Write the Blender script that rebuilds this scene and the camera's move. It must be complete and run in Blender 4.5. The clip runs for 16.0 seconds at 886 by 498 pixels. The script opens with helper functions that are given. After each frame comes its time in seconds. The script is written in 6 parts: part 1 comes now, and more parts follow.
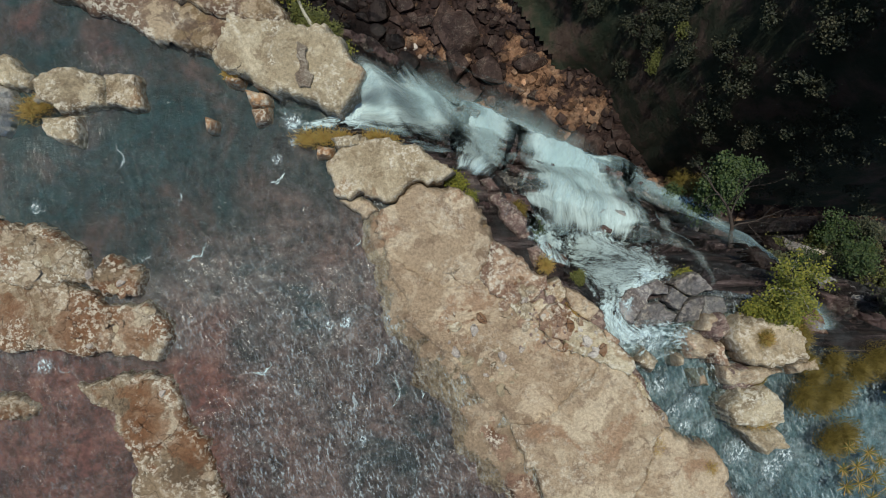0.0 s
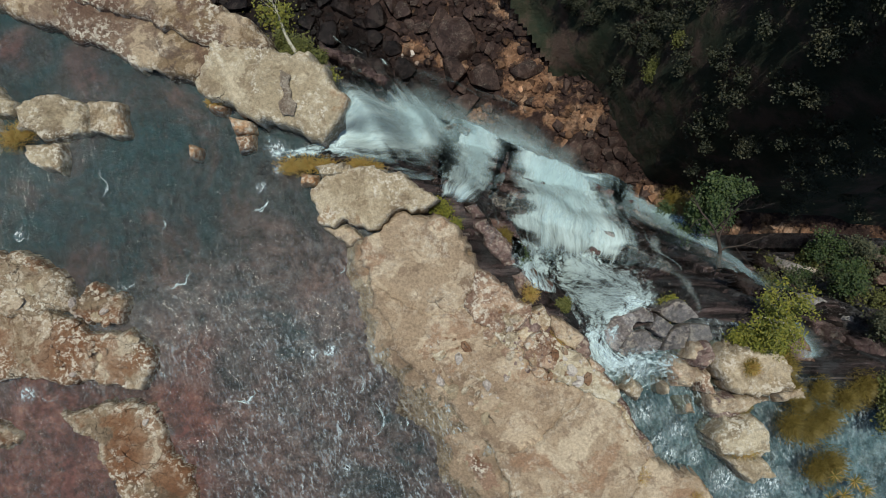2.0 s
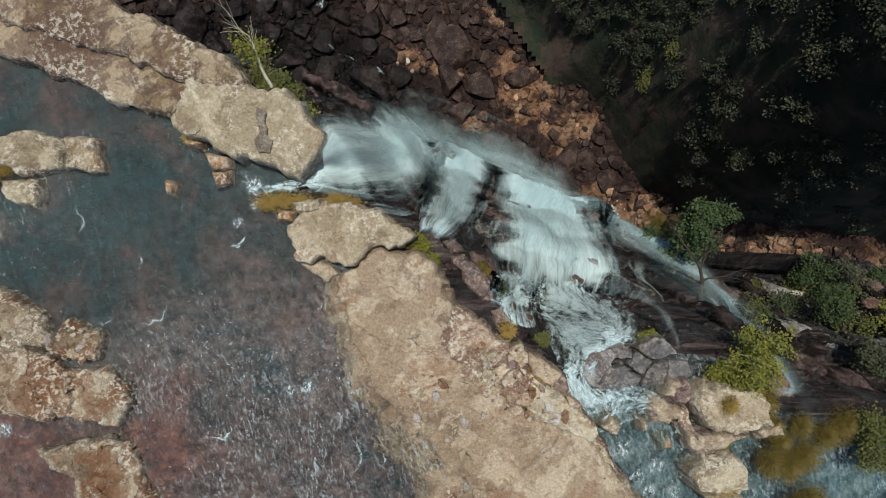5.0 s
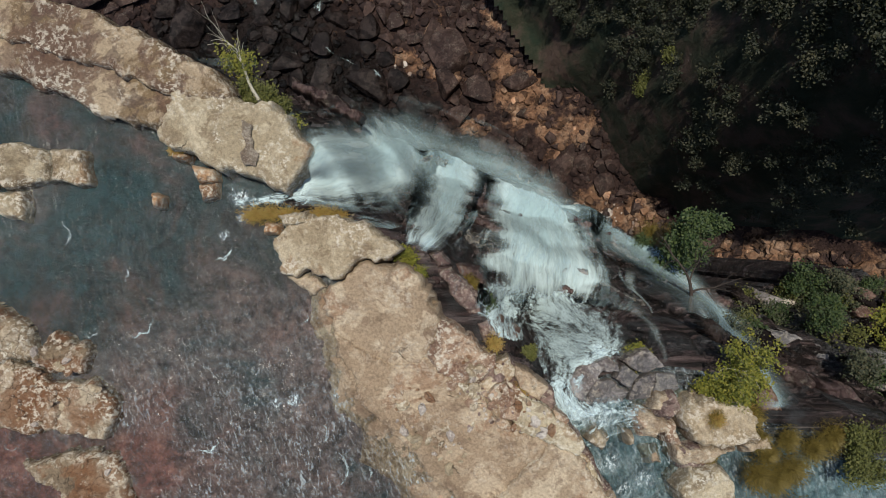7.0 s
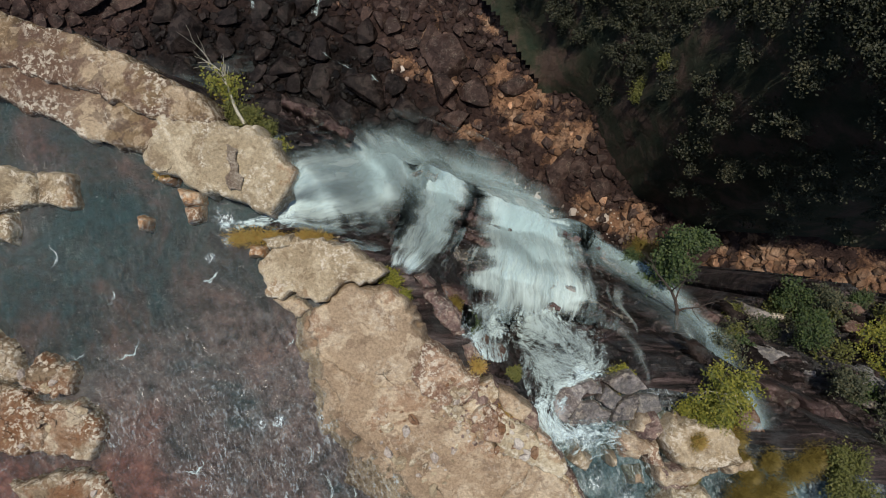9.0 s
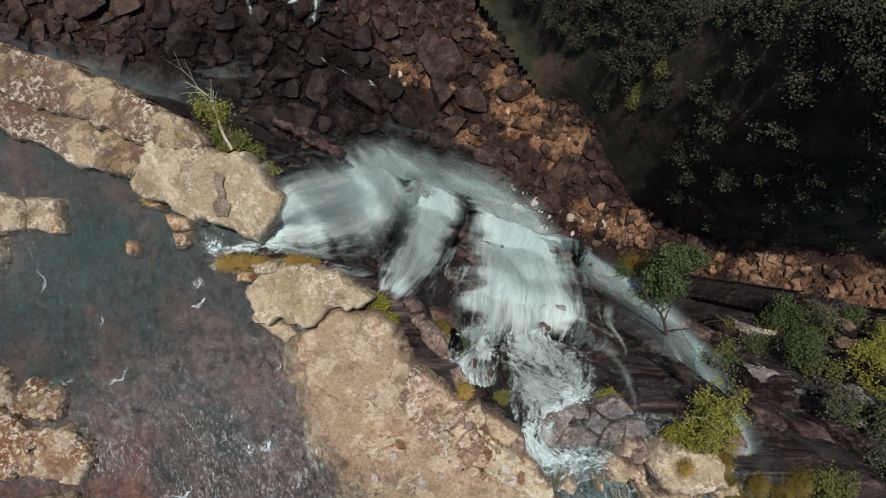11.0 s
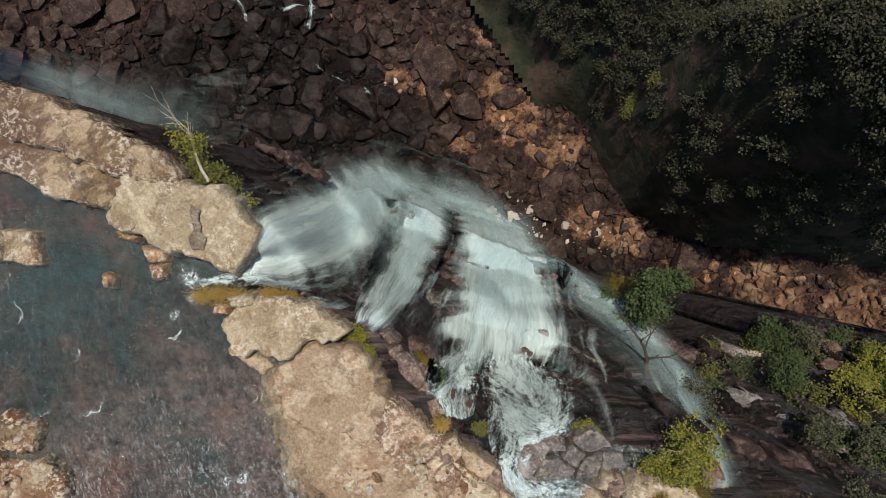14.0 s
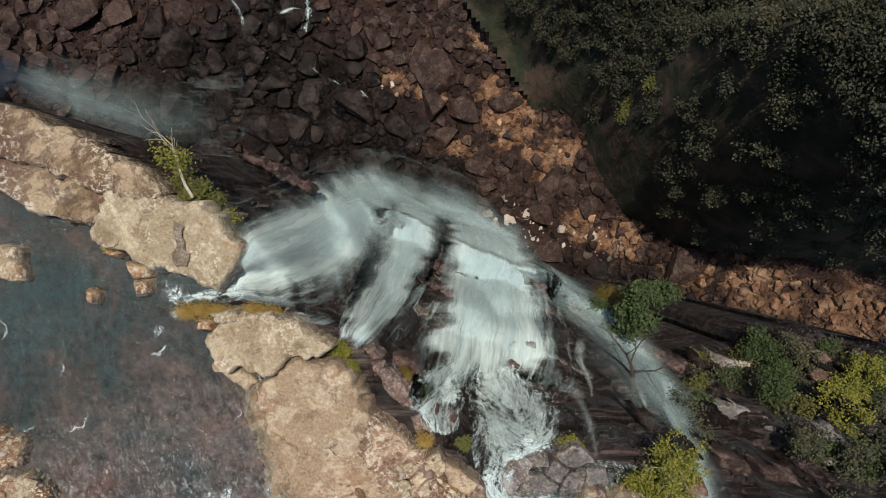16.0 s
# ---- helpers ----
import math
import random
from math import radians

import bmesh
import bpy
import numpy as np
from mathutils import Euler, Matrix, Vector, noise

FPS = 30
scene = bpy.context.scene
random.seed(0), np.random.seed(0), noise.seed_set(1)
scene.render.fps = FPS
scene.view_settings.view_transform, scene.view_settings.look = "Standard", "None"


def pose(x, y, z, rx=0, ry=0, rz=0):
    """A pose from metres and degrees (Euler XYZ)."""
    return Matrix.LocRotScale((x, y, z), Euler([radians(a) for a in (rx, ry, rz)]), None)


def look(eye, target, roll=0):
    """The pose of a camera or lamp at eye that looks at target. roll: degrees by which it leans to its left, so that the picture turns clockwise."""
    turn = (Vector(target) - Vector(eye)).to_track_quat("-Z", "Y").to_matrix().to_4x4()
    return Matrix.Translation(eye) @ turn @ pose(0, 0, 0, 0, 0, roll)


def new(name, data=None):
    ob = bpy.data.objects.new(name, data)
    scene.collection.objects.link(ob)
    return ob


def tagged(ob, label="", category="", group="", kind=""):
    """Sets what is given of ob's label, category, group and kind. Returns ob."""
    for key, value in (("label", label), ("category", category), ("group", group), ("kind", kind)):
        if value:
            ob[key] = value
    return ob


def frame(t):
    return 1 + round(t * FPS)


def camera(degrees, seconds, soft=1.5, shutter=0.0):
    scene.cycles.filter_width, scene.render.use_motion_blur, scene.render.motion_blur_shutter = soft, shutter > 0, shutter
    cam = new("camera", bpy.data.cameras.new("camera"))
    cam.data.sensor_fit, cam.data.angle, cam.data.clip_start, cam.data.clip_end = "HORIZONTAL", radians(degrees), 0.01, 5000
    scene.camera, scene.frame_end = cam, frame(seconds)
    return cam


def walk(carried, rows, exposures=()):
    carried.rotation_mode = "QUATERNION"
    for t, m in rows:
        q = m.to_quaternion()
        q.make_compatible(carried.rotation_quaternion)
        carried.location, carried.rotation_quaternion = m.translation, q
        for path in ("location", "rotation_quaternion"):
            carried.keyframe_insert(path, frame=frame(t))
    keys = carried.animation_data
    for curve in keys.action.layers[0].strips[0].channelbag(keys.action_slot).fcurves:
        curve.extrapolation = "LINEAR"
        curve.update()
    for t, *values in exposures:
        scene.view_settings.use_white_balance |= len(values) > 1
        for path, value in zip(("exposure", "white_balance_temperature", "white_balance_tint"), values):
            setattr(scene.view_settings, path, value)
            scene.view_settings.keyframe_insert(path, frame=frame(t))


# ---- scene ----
cam = camera(71.0, 16.0, soft=0.9)
METRES, EYE, TILT, LEAN, TURN = 10.0, 28.6, -90.0, 0.0, 0.0
ROWS = [
    (0.0, 0.0, 0.0, 0.0, -0.0, 0.0, 0.0),
    (0.5, 0.0163, 0.0013, 0.0328, 0.05, -0.0, 0.02),
    (1.0, 0.0352, 0.0021, 0.0652, 0.05, 0.02, 0.01),
    (1.5, 0.0552, 0.0064, 0.0967, 0.06, 0.02, 0.02),
    (2.0, 0.0742, 0.0103, 0.127, 0.07, 0.02, 0.0),
    (2.5, 0.0932, 0.0124, 0.16, 0.07, 0.01, 0.01),
    (3.0, 0.108, 0.0137, 0.1927, 0.07, -0.01, -0.02),
    (3.5, 0.1255, 0.0162, 0.2248, 0.07, -0.03, -0.02),
    (4.0, 0.1438, 0.0182, 0.2516, 0.09, -0.03, -0.02),
    (6.5, 0.2306, 0.0249, 0.3383, 0.19, 0.01, -0.06),
    (7.0, 0.2438, 0.0255, 0.352, 0.19, -0.0, -0.08),
    (7.5, 0.2591, 0.0245, 0.3728, 0.2, -0.03, -0.08),
    (8.0, 0.2774, 0.0203, 0.4014, 0.22, -0.06, -0.09),
    (8.5, 0.2983, 0.0136, 0.4314, 0.24, -0.07, -0.1),
    (9.0, 0.3196, 0.0104, 0.4601, 0.27, -0.08, -0.12),
    (11.5, 0.4, 0.0032, 0.6125, 0.37, -0.19, -0.13),
    (12.0, 0.4194, 0.0041, 0.6426, 0.36, -0.2, -0.16),
    (12.5, 0.4385, 0.0049, 0.6696, 0.38, -0.21, -0.16),
    (13.0, 0.4581, 0.0062, 0.6954, 0.4, -0.23, -0.17),
    (13.5, 0.4763, 0.008, 0.7155, 0.42, -0.22, -0.18),
    (14.0, 0.4928, 0.0081, 0.7325, 0.44, -0.22, -0.18),
    (14.5, 0.5112, 0.0069, 0.7491, 0.47, -0.24, -0.2),
    (15.0, 0.5306, 0.0057, 0.7688, 0.47, -0.25, -0.21),
    (15.5, 0.5522, 0.0048, 0.7884, 0.49, -0.26, -0.21),
    (16.0, 0.5704, 0.0058, 0.809, 0.49, -0.27, -0.23),
]
walk(cam, [(t, pose(0, 0, EYE, TILT, LEAN, TURN) @ pose(METRES * x, METRES * y, METRES * z, 90 + pitch, roll, yaw)) for t, x, y, z, yaw, pitch, roll in ROWS],
     exposures=[(0.0, 0.04, 6170, 2), (4.0, 0.10, 6200, 4), (8.0, 0.12, 6420, 8), (16.0, 0.26, 6780, 10)])

# ---- world and sun ----
SUN_ELEVATION, SUN_AZIMUTH = 78.5, 352.0  # azimuth clockwise from +Y
world = bpy.data.worlds.new("sky")
scene.world = world
world.use_nodes = True
sky = world.node_tree.nodes.new("ShaderNodeTexSky")
sky.sky_type, sky.sun_disc = "NISHITA", False
sky.sun_elevation, sky.sun_rotation = radians(SUN_ELEVATION), radians(SUN_AZIMUTH)
world.node_tree.nodes["Background"].inputs["Strength"].default_value = 0.1
world.node_tree.links.new(sky.outputs["Color"], world.node_tree.nodes["Background"].inputs["Color"])
sun = new("sun", bpy.data.lights.new("sun", "SUN"))
sun.data.energy, sun.data.angle, sun.data.color = 3.4, radians(0.5), (1.0, 0.92, 0.79)
_e, _a = radians(SUN_ELEVATION), radians(SUN_AZIMUTH)
sun.matrix_world = look((60 * math.sin(_a) * math.cos(_e), 60 * math.cos(_a) * math.cos(_e), 60 * math.sin(_e)), (0, 0, 0))


# ---- noise ----
def hash2(i, j, seed):
    n = (i.astype(np.int64) * 374761393 + j.astype(np.int64) * 668265263 + seed * 974711) & 0x7FFFFFFF
    n = ((n ^ (n >> 13)) * 1274126177) & 0x7FFFFFFF
    return ((n ^ (n >> 16)) & 0xFFFF) / 65535.0


def vnoise(x, y, seed=0):
    """Smooth value noise, -1 to 1."""
    x, y = np.asarray(x, float), np.asarray(y, float)
    i, j = np.floor(x), np.floor(y)
    u, v = x - i, y - j
    u, v = u * u * (3 - 2 * u), v * v * (3 - 2 * v)
    a, b = hash2(i, j, seed), hash2(i + 1, j, seed)
    c, d = hash2(i, j + 1, seed), hash2(i + 1, j + 1, seed)
    return 2 * ((a * (1 - u) + b * u) * (1 - v) + (c * (1 - u) + d * u) * v) - 1


def fbm(x, y, seed=0, octaves=4):
    s, amp = 0.0, 0.5
    for k in range(octaves):
        s = s + amp * vnoise(np.asarray(x) * 2.03 ** k + 7.1 * k, np.asarray(y) * 2.03 ** k - 3.7 * k, seed + k)
        amp *= 0.5
    return s


def smooth(a, b, x):
    u = np.clip((x - a) / (b - a), 0, 1)
    return u * u * (3 - 2 * u)


def side(x, y, line):
    """Signed distance to a line of points that runs from left to right; positive beyond it (towards +x, +y)."""
    best = np.full(np.shape(x), 1e9)
    for (ax, ay), (bx, by) in zip(line, line[1:]):
        dx, dy = bx - ax, by - ay
        t = np.clip(((x - ax) * dx + (y - ay) * dy) / (dx * dx + dy * dy), 0, 1)
        best = np.minimum(best, np.hypot(x - ax - t * dx, y - ay - t * dy))
    ring = list(line) + [(1000, line[-1][1]), (1000, 1000), (line[0][0] - 0.01, 1000)]
    inside = np.zeros(np.shape(x), bool)
    for (ax, ay), (bx, by) in zip(ring, ring[1:] + ring[:1]):
        if ay != by:
            inside ^= ((ay > y) != (by > y)) & (x < (bx - ax) * (y - ay) / (by - ay) + ax)
    return np.where(inside, best, -best)


# ---- materials ----
class Nodes:
    """Short-hand for building a node material."""

    def __init__(self, name):
        self.mat = bpy.data.materials.new(name)
        self.mat.use_nodes = True
        self.tree = self.mat.node_tree
        self.bsdf = self.tree.nodes["Principled BSDF"]
        self.out = self.tree.nodes["Material Output"]
        self.pos = self.tree.nodes.new("ShaderNodeNewGeometry").outputs["Position"]

    def link(self, a, b):
        self.tree.links.new(a, b)

    def noise(self, scale, detail=6, rough=0.6, vec=None, distort=0.0):
        n = self.tree.nodes.new("ShaderNodeTexNoise")
        n.inputs["Scale"].default_value, n.inputs["Detail"].default_value = scale, detail
        n.inputs["Roughness"].default_value, n.inputs["Distortion"].default_value = rough, distort
        self.link(vec or self.pos, n.inputs["Vector"])
        return n.outputs["Fac"]

    def voronoi(self, scale, feature="DISTANCE_TO_EDGE", vec=None):
        n = self.tree.nodes.new("ShaderNodeTexVoronoi")
        n.feature = feature
        n.inputs["Scale"].default_value = scale
        self.link(vec or self.pos, n.inputs["Vector"])
        return n.outputs["Distance"]

    def ramp(self, fac, *stops):
        n = self.tree.nodes.new("ShaderNodeValToRGB")
        el = n.color_ramp.elements
        while len(el) < len(stops):
            el.new(0.5)
        for e, (p, c) in zip(el, stops):
            e.position = p
            e.color = (c, c, c, 1) if isinstance(c, (int, float)) else (*c, 1)
        self.link(fac, n.inputs["Fac"])
        return n.outputs["Color"]

    def mix(self, fac, a, b, blend="MIX"):
        n = self.tree.nodes.new("ShaderNodeMix")
        n.data_type, n.blend_type = "RGBA", blend
        for sock, v in ((n.inputs["Factor"], fac), (n.inputs[6], a), (n.inputs[7], b)):
            if isinstance(v, (int, float)):
                sock.default_value = v
            elif isinstance(v, tuple):
                sock.default_value = (*v, 1)
            else:
                self.link(v, sock)
        return n.outputs[2]

    def math(self, op, a, b=0.0, clamp=False):
        n = self.tree.nodes.new("ShaderNodeMath")
        n.operation, n.use_clamp = op, clamp
        for sock, v in ((n.inputs[0], a), (n.inputs[1], b)):
            if isinstance(v, (int, float)):
                sock.default_value = v
            else:
                self.link(v, sock)
        return n.outputs[0]

    def scaled(self, vec, s):
        n = self.tree.nodes.new("ShaderNodeMapping")
        n.inputs["Scale"].default_value = s
        self.link(vec, n.inputs["Vector"])
        return n.outputs["Vector"]

    def attr(self, name, out="Fac"):
        n = self.tree.nodes.new("ShaderNodeAttribute")
        n.attribute_name = name
        return n.outputs[out]

    def rand(self):
        return self.tree.nodes.new("ShaderNodeObjectInfo").outputs["Random"]

    def bump(self, height, strength, distance, prev=None):
        n = self.tree.nodes.new("ShaderNodeBump")
        n.inputs["Strength"].default_value, n.inputs["Distance"].default_value = strength, distance
        self.link(height, n.inputs["Height"])
        if prev is not None:
            self.link(prev, n.inputs["Normal"])
        return n.outputs["Normal"]

    def finish(self, color=None, rough=None, normal=None, specular=None):
        for key, v in (("Base Color", color), ("Roughness", rough), ("Normal", normal), ("Specular IOR Level", specular)):
            if v is None:
                continue
            if isinstance(v, (int, float)):
                self.bsdf.inputs[key].default_value = v
            elif isinstance(v, tuple):
                self.bsdf.inputs[key].default_value = (*v, 1)
            else:
                self.link(v, self.bsdf.inputs[key])
        return self.mat


def rock_material(name, dark, mid, light, lichen=0.5, stain=(0.12, 0.08, 0.055), rough=0.85, fine=8.0, crack_scale=0.36, cracks=0.61, worn=0.58, waterline=0.0, gloss=0.25):
    """Weathered sandstone: broad soft patches of tone with sharp worn borders, fine grain, pale lichen (more on rims), few cracks."""
    n = Nodes(name)
    grain = n.noise(fine, 9, 0.78)
    col = n.ramp(n.noise(0.34, 11, 0.62, distort=0.5), (0.37, tuple(0.88 * c for c in dark)), (0.45, mid), (0.52, mid), (0.57, tuple(1.1 * c for c in light)))
    col = n.mix(n.ramp(n.noise(0.75, 11, 0.66, distort=0.7), (0.56, 0.0), (0.575, 0.45), (0.68, 0.75)), col, stain)
    col = n.mix(n.ramp(n.noise(1.1, 11, 0.66, distort=0.6), (0.555, 0.0), (0.57, 0.6), (0.7, 0.8)), col, tuple(1.08 * c for c in light))
    brown = n.ramp(n.noise(0.3, 9, 0.62, distort=0.4), (worn, 0.0), (worn + 0.025, 0.6), (worn + 0.12, 0.8))
    col = n.mix(brown, col, (stain[0] * 1.35, stain[1] * 1.15, stain[2]))
    patch = n.math("ADD", n.ramp(n.noise(0.6, 6, 0.65), (0.50, 0.0), (0.60, lichen)), n.math("MULTIPLY", n.attr("rim"), 0.8 * lichen), True)
    fleck = n.math("MULTIPLY", n.ramp(n.noise(4.4, 9, 0.74), (0.51, 0.0), (0.54, 0.95)), patch)
    col = n.mix(fleck, col, (0.63, 0.58, 0.48))
    col = n.mix(0.58, col, n.ramp(grain, (0.3, 0.12), (0.5, 0.5), (0.7, 0.88)), "OVERLAY")
    warp = n.tree.nodes.new("ShaderNodeTexNoise")
    warp.inputs["Scale"].default_value, warp.inputs["Detail"].default_value = 1.0, 5
    n.link(n.pos, warp.inputs["Vector"])
    wobble = n.tree.nodes.new("ShaderNodeVectorMath")
    n.link(n.pos, wobble.inputs[0])
    n.link(warp.outputs["Color"], wobble.inputs[1])
    crack = n.ramp(n.voronoi(crack_scale, vec=wobble.outputs[0]), (0.0, 1.0), (0.010, 0.0))
    crack = n.math("MULTIPLY", crack, n.ramp(n.noise(0.4, 3), (cracks, 0.0), (cracks + 0.06, 0.85)))
    col = n.mix(crack, col, (0.05, 0.035, 0.026))
    col = n.mix(1.0, col, n.ramp(n.rand(), (0.0, (0.90, 0.85, 0.82)), (1.0, (1.0, 1.0, 1.0))), "MULTIPLY")
    if waterline:
        # rock that the river wets turns darker just above the water
        split = n.tree.nodes.new("ShaderNodeSeparateXYZ")
        n.link(n.pos, split.inputs[0])
        level = n.math("ADD", split.outputs[2], n.math("MULTIPLY", n.math("SUBTRACT", n.noise(1.5, 6, 0.65), 0.5), 0.5))
        col = n.mix(n.ramp(level, (0.05, waterline), (0.20, 0.0)), col, (stain[0] * 0.45, stain[1] * 0.45, stain[2] * 0.45))
    nor = n.bump(n.noise(1.0, 9, 0.64), 0.7, 0.35)
    nor = n.bump(grain, 0.6, 0.06, nor)
    nor = n.bump(n.ramp(crack, (0.0, 1.0), (1.0, 0.0)), 0.8, 0.1, nor)
    return n.finish(col, rough, nor, gloss)


M_SLAB = rock_material("tan_sandstone", (0.262, 0.190, 0.128), (0.365, 0.280, 0.191), (0.465, 0.383, 0.276), 0.4, (0.21, 0.146, 0.101), waterline=0.32)
M_LICHEN = rock_material("lichened_sandstone", (0.245, 0.19, 0.124), (0.355, 0.292, 0.196), (0.45, 0.385, 0.275), 0.9, (0.205, 0.15, 0.096), waterline=0.32)
M_RED = rock_material("red_brown_stone", (0.055, 0.032, 0.027), (0.10, 0.06, 0.05), (0.16, 0.10, 0.08), 0.12)
M_ORANGE = rock_material("orange_stone", (0.26, 0.14, 0.075), (0.40, 0.24, 0.13), (0.50, 0.36, 0.24), 0.9)
M_GREY = rock_material("grey_wet_stone", (0.07, 0.07, 0.074), (0.135, 0.13, 0.132), (0.25, 0.235, 0.232), 0.25, (0.06, 0.05, 0.05), 0.35)
M_OCHRE = rock_material("ochre_sandstone", (0.092, 0.062, 0.045), (0.20, 0.142, 0.084), (0.36, 0.285, 0.195), 0.7, (0.085, 0.058, 0.05), worn=0.50, waterline=0.32)
M_BROKEN = rock_material("broken_sandstone", (0.15, 0.108, 0.07), (0.262, 0.20, 0.132), (0.40, 0.33, 0.24), 0.9, (0.135, 0.070, 0.036), crack_scale=0.9, cracks=0.44, worn=0.51, waterline=0.32)
M_RED_TAN = rock_material("reddish_sandstone", (0.175, 0.105, 0.074), (0.28, 0.185, 0.128), (0.41, 0.30, 0.212), 0.9, (0.115, 0.068, 0.052))
M_MAUVE = rock_material("mauve_brown_stone", (0.085, 0.055, 0.05), (0.15, 0.10, 0.09), (0.23, 0.165, 0.145), 0.4, (0.06, 0.04, 0.036))
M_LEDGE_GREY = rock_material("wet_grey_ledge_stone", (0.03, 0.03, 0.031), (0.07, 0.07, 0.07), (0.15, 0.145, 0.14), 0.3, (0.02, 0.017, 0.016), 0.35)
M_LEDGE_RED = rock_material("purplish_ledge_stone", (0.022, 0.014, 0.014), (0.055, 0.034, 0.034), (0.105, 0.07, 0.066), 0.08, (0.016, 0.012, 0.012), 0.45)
M_PALE = rock_material("pale_stone", (0.30, 0.25, 0.22), (0.42, 0.37, 0.33), (0.52, 0.48, 0.43), 0.5)
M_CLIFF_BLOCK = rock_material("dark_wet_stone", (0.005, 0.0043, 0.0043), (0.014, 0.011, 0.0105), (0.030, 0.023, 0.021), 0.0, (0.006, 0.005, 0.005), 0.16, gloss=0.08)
M_TALUS = rock_material("dark_talus_stone", (0.020, 0.0127, 0.0118), (0.036, 0.0226, 0.020), (0.064, 0.042, 0.036), 0.12, (0.022, 0.0145, 0.013), 0.6, 2.0, gloss=0.12)


def bed_material():
    n = Nodes("river_bed_stone")
    zone = n.attr("zone")
    broad = n.noise(0.2, 9, 0.66, distort=0.6)
    teal = n.ramp(broad, (0.40, (0.012, 0.052, 0.057)), (0.52, (0.028, 0.052, 0.054)), (0.60, (0.070, 0.058, 0.054)), (0.72, (0.15, 0.082, 0.066)))
    slate = n.ramp(broad, (0.34, (0.060, 0.080, 0.083)), (0.42, (0.132, 0.112, 0.108)), (0.53, (0.205, 0.144, 0.132)), (0.70, (0.27, 0.165, 0.14)))
    # the teal-to-slate shift puts the water's sky sheen into the bed colour
    col = n.mix(n.attr("teal_sheen"), slate, teal)
    col = n.mix(n.math("MULTIPLY", zone, 0.9, True), col, n.ramp(n.noise(0.7, 9, 0.7), (0.4, (0.11, 0.050, 0.042)), (0.55, (0.22, 0.092, 0.072)), (0.68, (0.33, 0.16, 0.12))))
    col = n.mix(n.attr("pale"), col, n.ramp(n.noise(0.8, 8, 0.7), (0.38, (0.11, 0.145, 0.15)), (0.50, (0.19, 0.23, 0.23)), (0.64, (0.30, 0.30, 0.28))))
    col = n.mix(n.ramp(n.noise(0.9, 9, 0.74, distort=0.6), (0.5, 0.0), (0.6, 0.55)), col, (0.03, 0.03, 0.03))
    col = n.mix(0.8, col, n.ramp(n.noise(2.4, 9, 0.78), (0.3, 0.12), (0.5, 0.5), (0.7, 0.88)), "OVERLAY")
    return n.finish(col, 0.8, n.bump(n.noise(1.5, 9, 0.7), 1.0, 0.5))


def cliff_material():
    n = Nodes("wet_cliff_stone")
    turn = n.tree.nodes.new("ShaderNodeMapping")
    turn.inputs["Rotation"].default_value, turn.inputs["Scale"].default_value = (0, 0, radians(28)), (0.16, 1.5, 1.9)
    n.link(n.pos, turn.inputs["Vector"])
    strata = n.noise(1.0, 9, 0.68, turn.outputs["Vector"], 0.3)
    col = n.ramp(strata, (0.36, (0.004, 0.0035, 0.0035)), (0.47, (0.024, 0.018, 0.017)), (0.53, (0.055, 0.037, 0.036)), (0.60, (0.11, 0.08, 0.077)), (0.7, (0.20, 0.16, 0.15)))
    col = n.mix(n.ramp(n.noise(0.35, 5), (0.48, 0.0), (0.60, 0.65)), col, (0.075, 0.080, 0.084))
    lines = n.tree.nodes.new("ShaderNodeMapping")
    lines.inputs["Rotation"].default_value, lines.inputs["Scale"].default_value = (0, 0, radians(28)), (0.22, 3.6, 4.5)
    n.link(n.pos, lines.inputs["Vector"])
    seam = n.noise(1.0, 7, 0.62, lines.outputs["Vector"], 0.2)
    col = n.mix(n.ramp(seam, (0.36, 0.85), (0.46, 0.0)), col, (0.005, 0.004, 0.004))
    col = n.mix(n.ramp(seam, (0.60, 0.0), (0.66, 0.6)), col, (0.22, 0.18, 0.165))
    col = n.mix(0.6, col, n.ramp(n.noise(4, 8, 0.7), (0.3, 0.2), (0.7, 0.8)), "OVERLAY")
    nor = n.bump(strata, 1.0, 0.5)
    nor = n.bump(seam, 1.0, 0.25, nor)
    nor = n.bump(n.noise(2.2, 9, 0.7), 0.8, 0.2, nor)
    return n.finish(col, n.ramp(n.noise(0.6, 4), (0.4, 0.28), (0.6, 0.7)), nor, 0.25)


def gravel_color(n):
    """Colour of the dry gorge floor: maroon stone with patches of orange-tan gravel where the attribute dry is high."""
    base = n.ramp(n.noise(0.5, 8, 0.7), (0.35, (0.020, 0.0125, 0.0118)), (0.55, (0.045, 0.028, 0.0245)), (0.7, (0.082, 0.054, 0.044)))
    sand = n.ramp(n.noise(0.35, 8, 0.68), (0.36, (0.13, 0.070, 0.044)), (0.5, (0.26, 0.145, 0.086)), (0.64, (0.33, 0.22, 0.15)))
    much = n.ramp(n.math("ADD", n.noise(0.42, 10, 0.76, distort=0.5), n.math("MULTIPLY", n.attr("dry"), 0.22)), (0.58, 0.0), (0.74, 1.0))
    return n.mix(much, base, sand)


